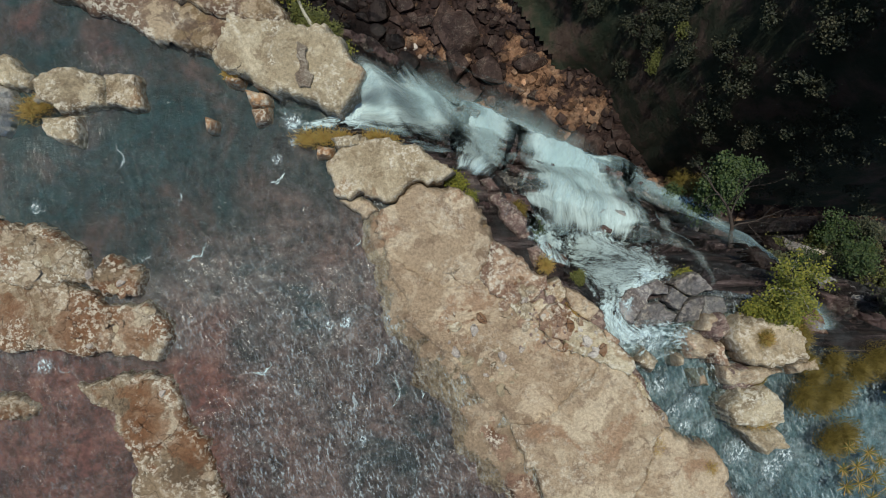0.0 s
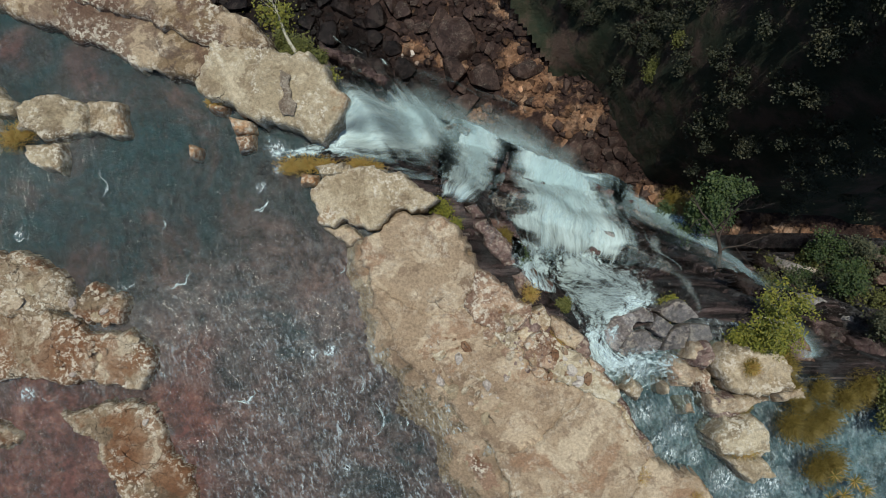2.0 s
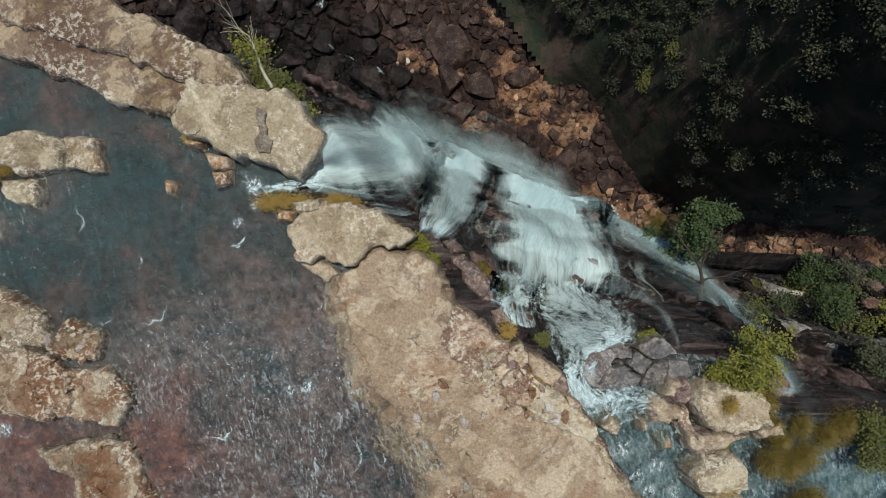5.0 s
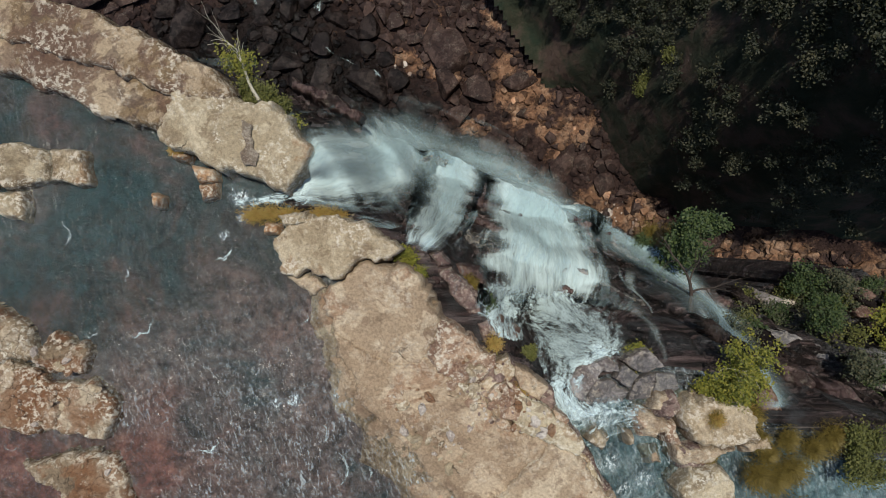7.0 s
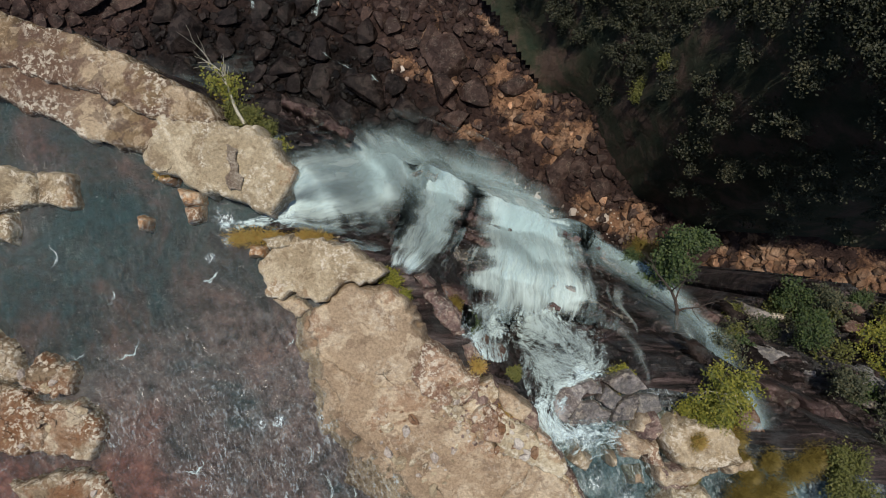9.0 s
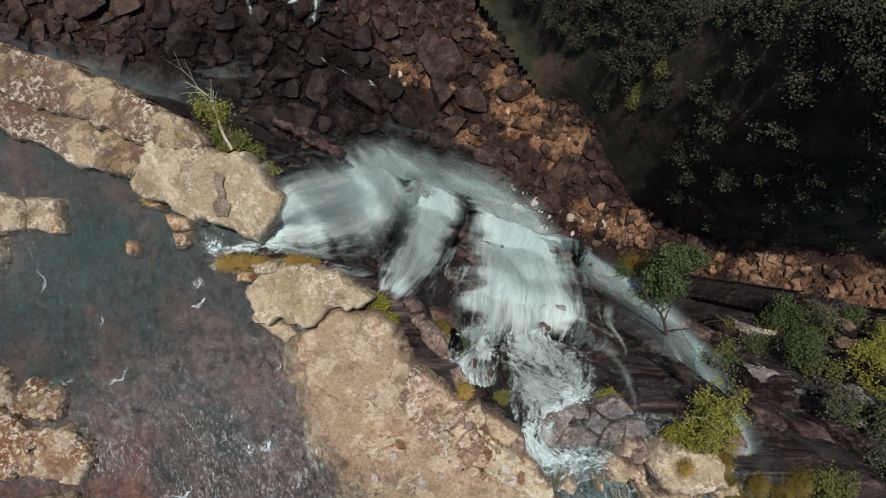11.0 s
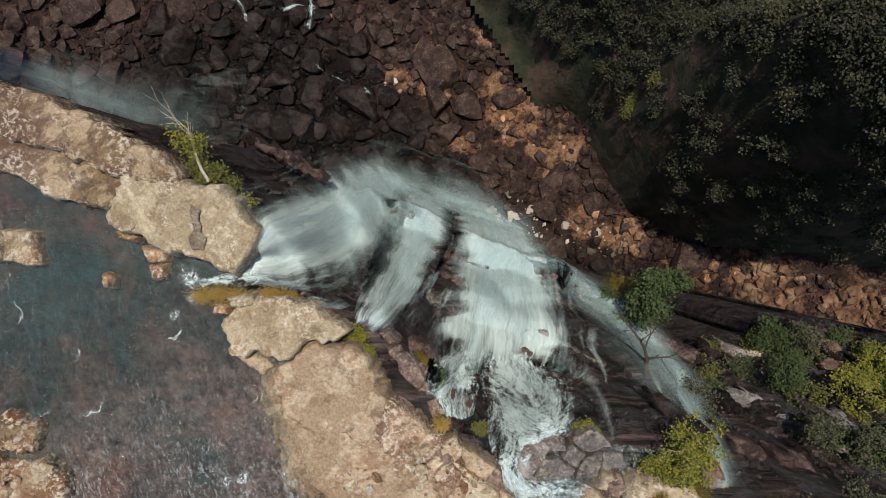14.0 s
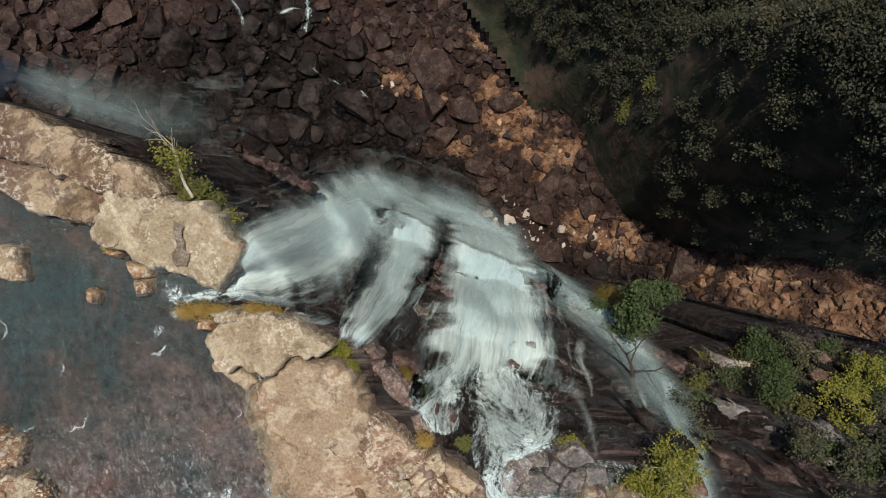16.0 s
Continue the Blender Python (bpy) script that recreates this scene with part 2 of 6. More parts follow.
def floor_material():
    n = Nodes("gorge_floor_gravel")
    wet = n.attr("zone")
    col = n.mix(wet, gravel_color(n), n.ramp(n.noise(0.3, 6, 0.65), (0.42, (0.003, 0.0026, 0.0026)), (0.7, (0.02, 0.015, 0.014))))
    col = n.mix(0.7, col, n.ramp(n.noise(1.3, 9, 0.75), (0.3, 0.15), (0.5, 0.5), (0.72, 0.85)), "OVERLAY")
    nor = n.bump(n.noise(0.9, 9, 0.72), 1.0, 0.8)
    return n.finish(col, n.ramp(wet, (0.0, 0.85), (1.0, 0.3)), nor, 0.08)


def rubble_material():
    n = Nodes("gorge_rubble_stone")
    r = n.tree.nodes.new("ShaderNodeNewGeometry").outputs["Random Per Island"]
    col = n.mix(1.0, gravel_color(n), n.ramp(r, (0.0, 0.35), (0.6, 0.85), (0.93, 1.0), (1.0, 1.9)), "MULTIPLY")
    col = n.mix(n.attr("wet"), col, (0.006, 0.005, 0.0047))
    # whitish stones paint in the glints of wet rubble
    col = n.mix(n.math("MULTIPLY", n.ramp(r, (0.60, 0.0), (0.64, 1.0)), n.attr("pale")), col, (0.50, 0.44, 0.39))
    return n.finish(col, n.ramp(n.attr("wet"), (0.0, 0.75), (1.0, 0.22)), n.bump(n.noise(3, 7, 0.7), 0.8, 0.2), 0.12)


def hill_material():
    # soil kept dark: part of the hillside's shade is in this colour
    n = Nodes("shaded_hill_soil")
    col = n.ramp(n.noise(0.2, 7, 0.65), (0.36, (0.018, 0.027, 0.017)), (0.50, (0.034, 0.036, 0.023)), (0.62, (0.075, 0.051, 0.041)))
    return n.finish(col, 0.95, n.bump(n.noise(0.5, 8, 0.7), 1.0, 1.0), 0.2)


def water_material(name, tint, ripple, foam, air_sheen_low, air_sheen_high, wave=1.0, lines=0.95):
    """Clear running water over its bed: transparent with a Fresnel gloss, broken foam, and painted ripple glints and
    troughs.
    """
    n = Nodes(name)
    t = n.tree
    clear = t.nodes.new("ShaderNodeBsdfTransparent")
    clear.inputs["Color"].default_value = (*tint, 1)
    gloss = t.nodes.new("ShaderNodeBsdfGlossy")
    gloss.inputs["Roughness"].default_value = 0.16
    turn = t.nodes.new("ShaderNodeMapping")
    turn.inputs["Rotation"].default_value = (0, 0, radians(-35))
    turn.inputs["Scale"].default_value = (1.0, 0.6, 1.0)
    t.links.new(n.pos, turn.inputs["Vector"])
    flow = turn.outputs["Vector"]
    calm = n.ramp(n.noise(0.16, 3, 0.5, distort=0.5), (0.4, 0.35), (0.6, 1.0))
    waves = n.math("MULTIPLY", n.noise(1.0 * wave, 4, 0.5, n.scaled(flow, (3.4, 1.3, 1.0)), 0.9), calm)
    chop = n.math("MULTIPLY", n.noise(2.4 * wave, 4, 0.55, n.scaled(flow, (4.2, 1.5, 1.0)), 0.6), calm)
    nor = n.bump(waves, ripple, 0.30)
    nor = n.bump(chop, ripple, 0.14, nor)
    fres = t.nodes.new("ShaderNodeFresnel")
    fres.inputs["IOR"].default_value = 1.33
    t.links.new(nor, fres.inputs["Normal"])
    t.links.new(nor, gloss.inputs["Normal"])
    mix = t.nodes.new("ShaderNodeMixShader")
    t.links.new(n.math("MULTIPLY", fres.outputs["Fac"], 1.0, True), mix.inputs["Fac"])
    t.links.new(clear.outputs[0], mix.inputs[1])
    t.links.new(gloss.outputs[0], mix.inputs[2])
    froth = n.math("MULTIPLY", n.ramp(n.noise(9, 7, 0.75, flow, 1.0), (0.47, 0.0), (0.6, 1.0)), n.attr("foam"), True)
    lace = n.math("MULTIPLY", n.ramp(n.noise(7, 6, 0.8, flow, 1.5), (0.62, 0.0), (0.74, 1.0)), n.ramp(n.noise(0.35, 3), (0.42, 0.0), (0.66, foam)))
    # pale aeration that doubles as a painted ripple sheen
    air_sheen = n.math("MULTIPLY", n.ramp(n.noise(3.4 * wave, 9, 0.78, flow, 0.6), (0.50, 0.0), (0.70, 1.0)), n.ramp(n.noise(0.12, 5, 0.6), (0.44, air_sheen_low), (0.6, air_sheen_high)))
    # sun glints and dark troughs of the ripples, painted as pale and dark strokes
    drawn = n.scaled(flow, (5.4, 2.7, 1.0))
    first = n.noise(1.0 * wave, 4, 0.5, drawn, 2.0)
    second = n.noise(2.0 * wave, 4, 0.55, drawn, 1.6)
    mixed = n.math("ADD", n.math("MULTIPLY", first, 0.6), n.math("MULTIPLY", second, 0.4))
    painted_glint = n.math("MULTIPLY", n.ramp(mixed, (0.535, 0.0), (0.575, 0.75), (0.62, 1.0)), n.ramp(n.noise(0.3, 5, 0.62), (0.38, 0.25 * lines), (0.60, lines)))
    hollow = n.ramp(mixed, (0.38, 0.68), (0.52, 1.0))
    t.links.new(n.mix(1.0, n.mix(n.attr("calm"), hollow, (1.0, 1.0, 1.0)), tint, "MULTIPLY"), clear.inputs["Color"])
    lively = n.math("SUBTRACT", 1.0, n.attr("calm"), True)
    froth = n.math("MAXIMUM", froth, n.math("MULTIPLY", lively, n.math("MAXIMUM", lace, n.math("MAXIMUM", air_sheen, painted_glint))))
    n.finish((0.62, 0.72, 0.75), 0.5, nor)
    mix2 = t.nodes.new("ShaderNodeMixShader")
    t.links.new(froth, mix2.inputs["Fac"])
    t.links.new(mix.outputs[0], mix2.inputs[1])
    t.links.new(n.bsdf.outputs[0], mix2.inputs[2])
    t.links.new(mix2.outputs[0], n.out.inputs["Surface"])
    return n.mat


def veil_material(name, color, strand=3.2, pull=0.2, density=2.6, splash=0.0, soft=0.0, contrast=4.5):
    """Falling water: drawn-out strands, thinner towards the rims (fade) and blurred to haze as it falls (mist). UVs are in metres."""
    n = Nodes(name)
    t = n.tree
    uv = t.nodes.new("ShaderNodeUVMap").outputs["UV"]
    warp = t.nodes.new("ShaderNodeTexNoise")
    warp.inputs["Scale"].default_value, warp.inputs["Detail"].default_value = 0.45, 4
    n.link(uv, warp.inputs["Vector"])
    bent = t.nodes.new("ShaderNodeVectorMath")
    bent.operation = "MULTIPLY_ADD"
    n.link(warp.outputs["Color"], bent.inputs[0])
    bent.inputs[1].default_value = (0.5, 0.3, 0.0)
    n.link(uv, bent.inputs[2])
    uv = bent.outputs[0]
    broad = n.noise(1.0, 5, 0.55, n.scaled(uv, (strand * 0.32, pull * 0.7, 1)))
    fine = n.noise(1.0, 7, 0.66, n.scaled(uv, (strand * 1.5, pull * 1.6, 1)))
    hair = n.noise(1.0, 5, 0.7, n.scaled(uv, (strand * 4.5, pull * 4.0, 1)))
    s = n.math("ADD", n.math("MULTIPLY", broad, 0.5), n.math("ADD", n.math("MULTIPLY", fine, 0.38), n.math("MULTIPLY", hair, 0.12)))
    if splash:
        s = n.math("ADD", n.math("MULTIPLY", s, 1 - splash), n.math("MULTIPLY", n.noise(1.0, 9, 0.8, n.scaled(uv, (4.6, 2.2, 1)), 0.8), splash))
    fade, mist = n.attr("fade"), n.attr("mist")
    body = n.ramp(n.math("ADD", n.math("MULTIPLY", n.math("SUBTRACT", s, 0.5), contrast), n.math("SUBTRACT", n.math("MULTIPLY", fade, 0.68), 0.10)), (0.1, 0.0), (0.5, 0.32), (1.0, 1.0))
    haze = n.math("MULTIPLY", n.ramp(n.math("ADD", n.math("MULTIPLY", broad, 0.7), n.math("MULTIPLY", fine, 0.3)), (0.3, 0.15), (0.7, 0.85)), n.math("POWER", fade, 1.5))
    mist = n.math("ADD", mist, soft, True)
    thick = n.math("ADD", n.math("MULTIPLY", body, n.math("SUBTRACT", 1.0, n.math("MULTIPLY", mist, 0.85))), n.math("MULTIPLY", haze, mist))
    alpha = n.math("SUBTRACT", 1.0, n.math("POWER", 2.718, n.math("MULTIPLY", thick, -density)), True)
    # droplets scatter the light evenly, whichever way the sheet faces
    up = t.nodes.new("ShaderNodeCombineXYZ")
    up.inputs[2].default_value = 1.0
    n.finish(color, 0.8, up.outputs[0], 0.1)
    clear = t.nodes.new("ShaderNodeBsdfTransparent")
    mix = t.nodes.new("ShaderNodeMixShader")
    t.links.new(alpha, mix.inputs["Fac"])
    t.links.new(clear.outputs[0], mix.inputs[1])
    t.links.new(n.bsdf.outputs[0], mix.inputs[2])
    t.links.new(mix.outputs[0], n.out.inputs["Surface"])
    return n.mat


def leaf_material(name, a, b, c):
    n = Nodes(name)
    r = n.tree.nodes.new("ShaderNodeNewGeometry").outputs["Random Per Island"]
    col = n.ramp(r, (0.0, a), (0.5, b), (1.0, c))
    n.finish(col, 0.55, None, 0.35)
    n.bsdf.inputs["Transmission Weight"].default_value = 0.0
    back = n.tree.nodes.new("ShaderNodeBsdfTranslucent")
    n.link(col, back.inputs["Color"])
    mix = n.tree.nodes.new("ShaderNodeMixShader")
    mix.inputs["Fac"].default_value = 0.3
    n.link(n.bsdf.outputs[0], mix.inputs[1])
    n.link(back.outputs[0], mix.inputs[2])
    n.link(mix.outputs[0], n.out.inputs["Surface"])
    return n.mat


def bark_material(name, a, b):
    n = Nodes(name)
    col = n.ramp(n.noise(9, 6, 0.65, n.scaled(n.pos, (1, 1, 0.4))), (0.35, a), (0.65, b))
    return n.finish(col, 0.9, n.bump(n.noise(14, 6), 0.8, 0.03))


M_BED, M_CLIFF, M_FLOOR, M_HILL, M_RUBBLE = bed_material(), cliff_material(), floor_material(), hill_material(), rubble_material()
M_RIVER = water_material("river_water", (0.93, 0.97, 0.98), 0.8, 0.2, 0.0, 0.05, 1.0, 0.40)
M_STREAM = water_material("stream_water", (0.80, 0.95, 1.0), 0.9, 0.7, 0.10, 0.30, 1.15, 0.42)
M_VEIL = veil_material("white_falling_water", (0.60, 0.73, 0.735), 2.8, 0.14, 2.5, 0.0, 0.15, 4.2)
M_MIST = veil_material("drifting_spray", (0.47, 0.635, 0.66), 2.4, 0.12, 1.5, 0.0, 0.2)
M_FROTH = veil_material("cascade_froth", (0.60, 0.74, 0.76), 3.4, 0.45, 2.1, 0.45, 0.0, 7.5)
M_LEAF_GREEN = leaf_material("green_leaves", (0.022, 0.042, 0.014), (0.044, 0.072, 0.023), (0.085, 0.11, 0.032))
M_LEAF_YELLOW = leaf_material("yellow_green_leaves", (0.09, 0.105, 0.018), (0.18, 0.185, 0.027), (0.29, 0.26, 0.04))
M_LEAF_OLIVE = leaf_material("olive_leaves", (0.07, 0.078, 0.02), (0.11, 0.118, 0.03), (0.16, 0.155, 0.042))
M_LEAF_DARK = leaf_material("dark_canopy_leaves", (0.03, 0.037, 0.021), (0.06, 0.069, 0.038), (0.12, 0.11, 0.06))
# forest leaves darkened so that their colour carries the hillside's shade
M_LEAF_FOREST_SHADE = leaf_material("shaded_forest_leaves", (0.014, 0.018, 0.010), (0.029, 0.035, 0.019), (0.062, 0.059, 0.032))
M_LEAF_TAWNY = leaf_material("tawny_leaves", (0.10, 0.078, 0.016), (0.18, 0.135, 0.03), (0.27, 0.20, 0.055))
# duller leaf colour for crowns in shade
M_LEAF_CROWN_SHADE = leaf_material("shaded_crown_leaves", (0.03, 0.035, 0.02), (0.06, 0.062, 0.035), (0.10, 0.09, 0.05))
M_STRAW = leaf_material("straw_grass", (0.32, 0.19, 0.05), (0.44, 0.29, 0.09), (0.36, 0.31, 0.09))
M_BARK = bark_material("dark_bark", (0.03, 0.022, 0.018), (0.07, 0.05, 0.04))
M_PALE_BARK = bark_material("pale_bark", (0.30, 0.27, 0.21), (0.48, 0.45, 0.38))


# ---- mesh helpers ----
def mesh_object(name, verts, faces, material, parent=None, shade=True, attrs=None, uvs=None):
    me = bpy.data.meshes.new(name)
    me.from_pydata([tuple(v) for v in verts], [], [tuple(f) for f in faces])
    if shade:
        me.polygons.foreach_set("use_smooth", [True] * len(me.polygons))
    for key, values in (attrs or {}).items():
        me.attributes.new(key, "FLOAT", "POINT").data.foreach_set("value", np.asarray(values, dtype=np.float32).ravel())
    if uvs is not None:
        layer = me.uv_layers.new(name="UVMap")
        idx = np.zeros(len(me.loops), dtype=np.int32)
        me.loops.foreach_get("vertex_index", idx)
        layer.data.foreach_set("uv", np.asarray(uvs, dtype=np.float32)[idx].ravel())
    me.materials.append(material)
    me.update()
    ob = new(name, me)
    if parent is not None:
        ob.parent = parent
    return ob


def grid_faces(nx, ny):
    i = np.arange(nx - 1)[:, None] * ny + np.arange(ny - 1)[None, :]
    return np.stack([i, i + ny, i + ny + 1, i + 1], -1).reshape(-1, 4).tolist()


def sheet(name, xs, ys, height, material, keep=None, attrs=None, shade=True):
    """A height field over the grid xs by ys; keep picks the vertices whose faces stay."""
    gx, gy = np.meshgrid(xs, ys, indexing="ij")
    gz = height(gx, gy)
    faces = grid_faces(len(xs), len(ys))
    if keep is not None:
        k = keep(gx, gy, gz).ravel()
        faces = [f for f in faces if k[f[0]] and k[f[1]] and k[f[2]] and k[f[3]]]
    at = {key: fn(gx, gy, gz) for key, fn in (attrs or {}).items()}
    return mesh_object(name, np.stack([gx, gy, gz], -1).reshape(-1, 3), faces, material, attrs=at, shade=shade)


# ---- the lie of the land: lips of the plateau, of the first ledge and of the second ----
LIP = [(-130, 42.3), (-22, 16.2), (-14.68, 13.94), (-11.34, 12.94), (-8.26, 11.58), (-5.69, 9.99), (-3.68, 7.98), (-4.53, 6.44), (-2.61, 5.41), (0.3, 4.2), (2.0, 2.6), (5.2, -1.0), (6.4, -2.6), (8.2, -2.9), (9.4, -1.7), (13.0, -1.2), (16.0, -1.6), (17.2, -3.7), (20.5, -4.4), (27, -7), (60, -19)]
LEDGE = [(-130, 42.5), (-22, 16.4), (-15, 14.5), (-11.3, 13.5), (-8.90, 12.56, -4.0), (-7.02, 12.16, -7.0), (-5.00, 11.02, -9.0), (-2.48, 9.35, -10.0), (1.5, 6.6), (4, 4.9), (7.5, 3.9), (11.5, 2.2), (16.5, 0.3), (20, -0.6), (28, -2.2), (60, -11)]
BRINK = [(-130, 42.8), (-22, 16.7), (-15, 14.8), (-11.3, 13.9), (-9.80, 13.55, -6.0), (-8.09, 14.33, -10.0), (-6.14, 13.60, -13.0), (-3.54, 12.48, -15.0), (1, 10.0), (4, 8.7), (11.7, 6.2), (16.6, 3.4), (20.5, 1.0), (24, 0.6), (27.7, 1.9), (32.5, 1.8), (38, 0), (60, -8)]
LEDGE, BRINK = [p[:2] for p in LEDGE], [p[:2] for p in BRINK]
FOOT = [(8, 75), (12.7, 55), (22, 40.6), (31.2, 26.9), (37, 15.3), (44.6, 8.2), (60, 3.8), (71, -0.2), (100, -8)]


def floor_height(x, y):
    return -93 + 0.22 * x + 0.0035 * x * x + 1.6 * fbm(x * 0.12, y * 0.12, 11) + 0.7 * fbm(x * 0.5, y * 0.5, 12)


def cliff_height(x, y):
    along, across = 0.86 * x - 0.5 * y, 0.5 * x + 0.86 * y
    jag = (0.15 + 0.85 * smooth(-12, -5, x)) * (0.6 * vnoise(along * 0.35, across * 0.8, 3) + 0.35 * vnoise(along * 0.9, across * 1.9, 4) + 0.18 * vnoise(along * 2.3, across * 3.5, 5))
    a, b, c = side(x, y, LIP) + 0.8 * jag, side(x, y, LEDGE) + 1.5 * jag, side(x, y, BRINK) + 1.1 * jag
    z = -0.75 - 7.6 * smooth(0.1, 2.4, a) - 6.5 * smooth(-0.8, 1.6, b) - 0.16 * np.clip(a, 0, 12)
    z = z + np.where(a > 0.3, 1.1 * fbm(along * 0.3, across * 0.9, 6) + 0.6 * fbm(along * 1.1, across * 2.4, 7), 0)
    step = 0.55 + 0.3 * vnoise(along * 0.12, across * 0.12, 8)
    k = z / step
    z = np.where(z < -1.2, step * (np.floor(k) + smooth(0.55, 1.0, k - np.floor(k))), z)
    return z - 75 * smooth(0.2, 1.0, c)


cliff = sheet("cliff_face", np.arange(-26, 46, 0.15), np.arange(-12, 22, 0.15), cliff_height, M_CLIFF,
              keep=lambda x, y, z: (side(x, y, LIP) > -1.6) & (z < -0.2) & (side(x, y, BRINK) < 1.9), shade=False)
tagged(cliff, "dark wet layered cliff of the gorge with stepped ledges", "cliff", kind="structure")

def spot_foam(x, y, spots):
    """One at the middle of each round spot, falling off to nothing at its rim."""
    f = np.zeros(np.shape(x))
    for sx, sy, r in spots:
        f = np.maximum(f, smooth(r, r * 0.3, np.hypot(x - sx, (y - sy))))
    return f


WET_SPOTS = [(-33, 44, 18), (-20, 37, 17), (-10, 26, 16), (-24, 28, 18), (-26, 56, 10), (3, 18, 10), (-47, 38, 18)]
DRY_SPOTS = [(17.9, 30, 7), (26, 26, 5.5), (14.5, 37, 4.5), (21, 33, 5), (2, 38.5, 4.5), (-4.8, 40.3, 3.5), (12, 48, 3), (1.5, 45, 2.5), (23, 22.5, 4), (8, 26.5, 3.5), (37, 8.5, 6), (46, 4.6, 6), (54.8, 1, 7), (65, -2, 8), (30, 11, 5)]
# where rubble is coloured pale for its wet glisten
GLINT_SPOTS = [(20.9, 11.4, 5), (27.8, 9.3, 4), (16.5, 14.5, 4), (-6, 39, 2.5), (33, 9, 4)]


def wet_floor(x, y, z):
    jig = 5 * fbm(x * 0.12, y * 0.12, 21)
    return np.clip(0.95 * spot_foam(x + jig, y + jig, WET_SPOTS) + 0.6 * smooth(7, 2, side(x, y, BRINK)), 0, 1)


def dry_floor(x, y, z):
    jig = 4 * fbm(x * 0.15, y * 0.15, 22)
    return spot_foam(x + jig, y - jig, DRY_SPOTS)


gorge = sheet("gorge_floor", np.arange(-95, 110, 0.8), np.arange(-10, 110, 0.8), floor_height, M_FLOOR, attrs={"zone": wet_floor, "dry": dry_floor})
tagged(gorge, "reddish rubble floor of the gorge with wet dark stones", "ground", kind="structure")


def hill_height(x, y):
    d = side(x, y, FOOT) + 2.2 * fbm(x * 0.09, y * 0.09, 31) + 0.8 * fbm(x * 0.4, y * 0.4, 33)
    steep = 5.6 - 3.4 * smooth(26, 40, y) - 2.4 * smooth(50, 64, x)
    rise = steep * np.clip(d, -1.5, 9) + 0.7 * np.clip(d - 9, 0, 9) + 3.2 * np.clip(d - 18, 0, 45)
    return -86 + 0.2 * x + rise + 3.0 * fbm(x * 0.17, y * 0.17, 32)


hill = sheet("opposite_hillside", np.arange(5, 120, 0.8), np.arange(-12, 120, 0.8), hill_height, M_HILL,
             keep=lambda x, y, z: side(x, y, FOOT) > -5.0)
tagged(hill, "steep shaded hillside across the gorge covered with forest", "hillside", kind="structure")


# ---- river bed and water ----
# line down the crest of the big slab, between the river and the lower stream
CREST = [(-130, 130), (-30, 30), (-6.0, 6.6), (-3.0, 2.5), (1.0, -1.5), (6.0, -5.0), (12.5, -10.5), (24, -24), (40, -44)]
SHOALS = [(*(-15.94, 9.42), 2.2), (*(-18.90, 10.58), 1.6), (*(-16.07, 0.03), 1.8), (*(-10.66, -3.84), 1.4), (*(-11.69, -6.41), 2.2), (*(-10.92, -10.27), 2.4), (*(-17.61, -9.24), 4.0), (*(-18.13, -5.38), 2.0)]


def bed_height(x, y):
    return -0.42 + 0.25 * spot_foam(x, y, SHOALS) + 0.35 * fbm(x * 0.3, y * 0.3, 41) + 0.12 * fbm(x * 1.4, y * 1.4, 42) - 0.6 * smooth(6, 12, x + y * 0.6) - 1.4 * smooth(-1.3, -0.3, side(x, y, LIP)) - 0.75 * smooth(0.1, 0.9, side(x, y, CREST))


bed_zone = lambda x, y, z: np.clip(smooth(-7.5, -11.5, x + 2.5 * fbm(x * 0.3, y * 0.3, 44)) * smooth(-3.5, -6.5, y + 2 * fbm(x * 0.4, y * 0.4, 45)) + 0.5 * spot_foam(x + fbm(x * 0.7, y * 0.7, 47), y + fbm(x * 0.7, y * 0.7, 48), SHOALS), 0, 1)
bed = sheet("river_bed", np.arange(-42, 47, 0.25), np.arange(-32, 27, 0.25), bed_height, M_BED,
            keep=lambda x, y, z: side(x, y, LIP) < -0.35, attrs={"zone": bed_zone, "pale": lambda x, y, z: smooth(0.0, 0.6, side(x, y, CREST)), "teal_sheen": lambda x, y, z: smooth(-0.5, 5.5, y - 0.25 * x + 2.5 * fbm(x * 0.25, y * 0.25, 46))})
tagged(bed, "red-brown stone bed of the shallow river", "river bed", kind="structure")



RIVER_FROTH = [(*(-5.30, -3.53), 0.35), (*(-4.43, -3.37), 0.4), (*(-6.93, 5.90), 0.55), (*(-6.80, 4.92), 0.35), (*(-18.38, -5.38), 0.5), (*(-3.71, -8.73), 0.3), (*(0.93, -4.09), 0.4), (*(-2.42, -3.12), 0.35), (*(-18.77, 1.96), 0.25), (*(-7.62, 4.13), 0.3)]
river = sheet("river_water", np.arange(-30, 22, 0.15), np.arange(-22, 20, 0.15), lambda x, y: 0.025 * fbm(x * 0.5, y * 0.5, 51) - 1.2 * smooth(-0.7, -0.1, side(x, y, LIP)), M_RIVER,
              keep=lambda x, y, z: (side(x, y, CREST) < 0.35) & (side(x, y, LIP) < 0.0), attrs={"foam": lambda x, y, z: spot_foam(x, y, RIVER_FROTH), "calm": lambda x, y, z: np.maximum.reduce([0.7 * bed_zone(x, y, z), 0.85 * smooth(-4, 4, y - 0.2 * x), 0.85 * spot_foam(x, y, [(*(-18.64, 7.49), 9.0), (*(-9.37, 7.24), 4.0), (*(-12.46, 3.63), 5.0)])])})
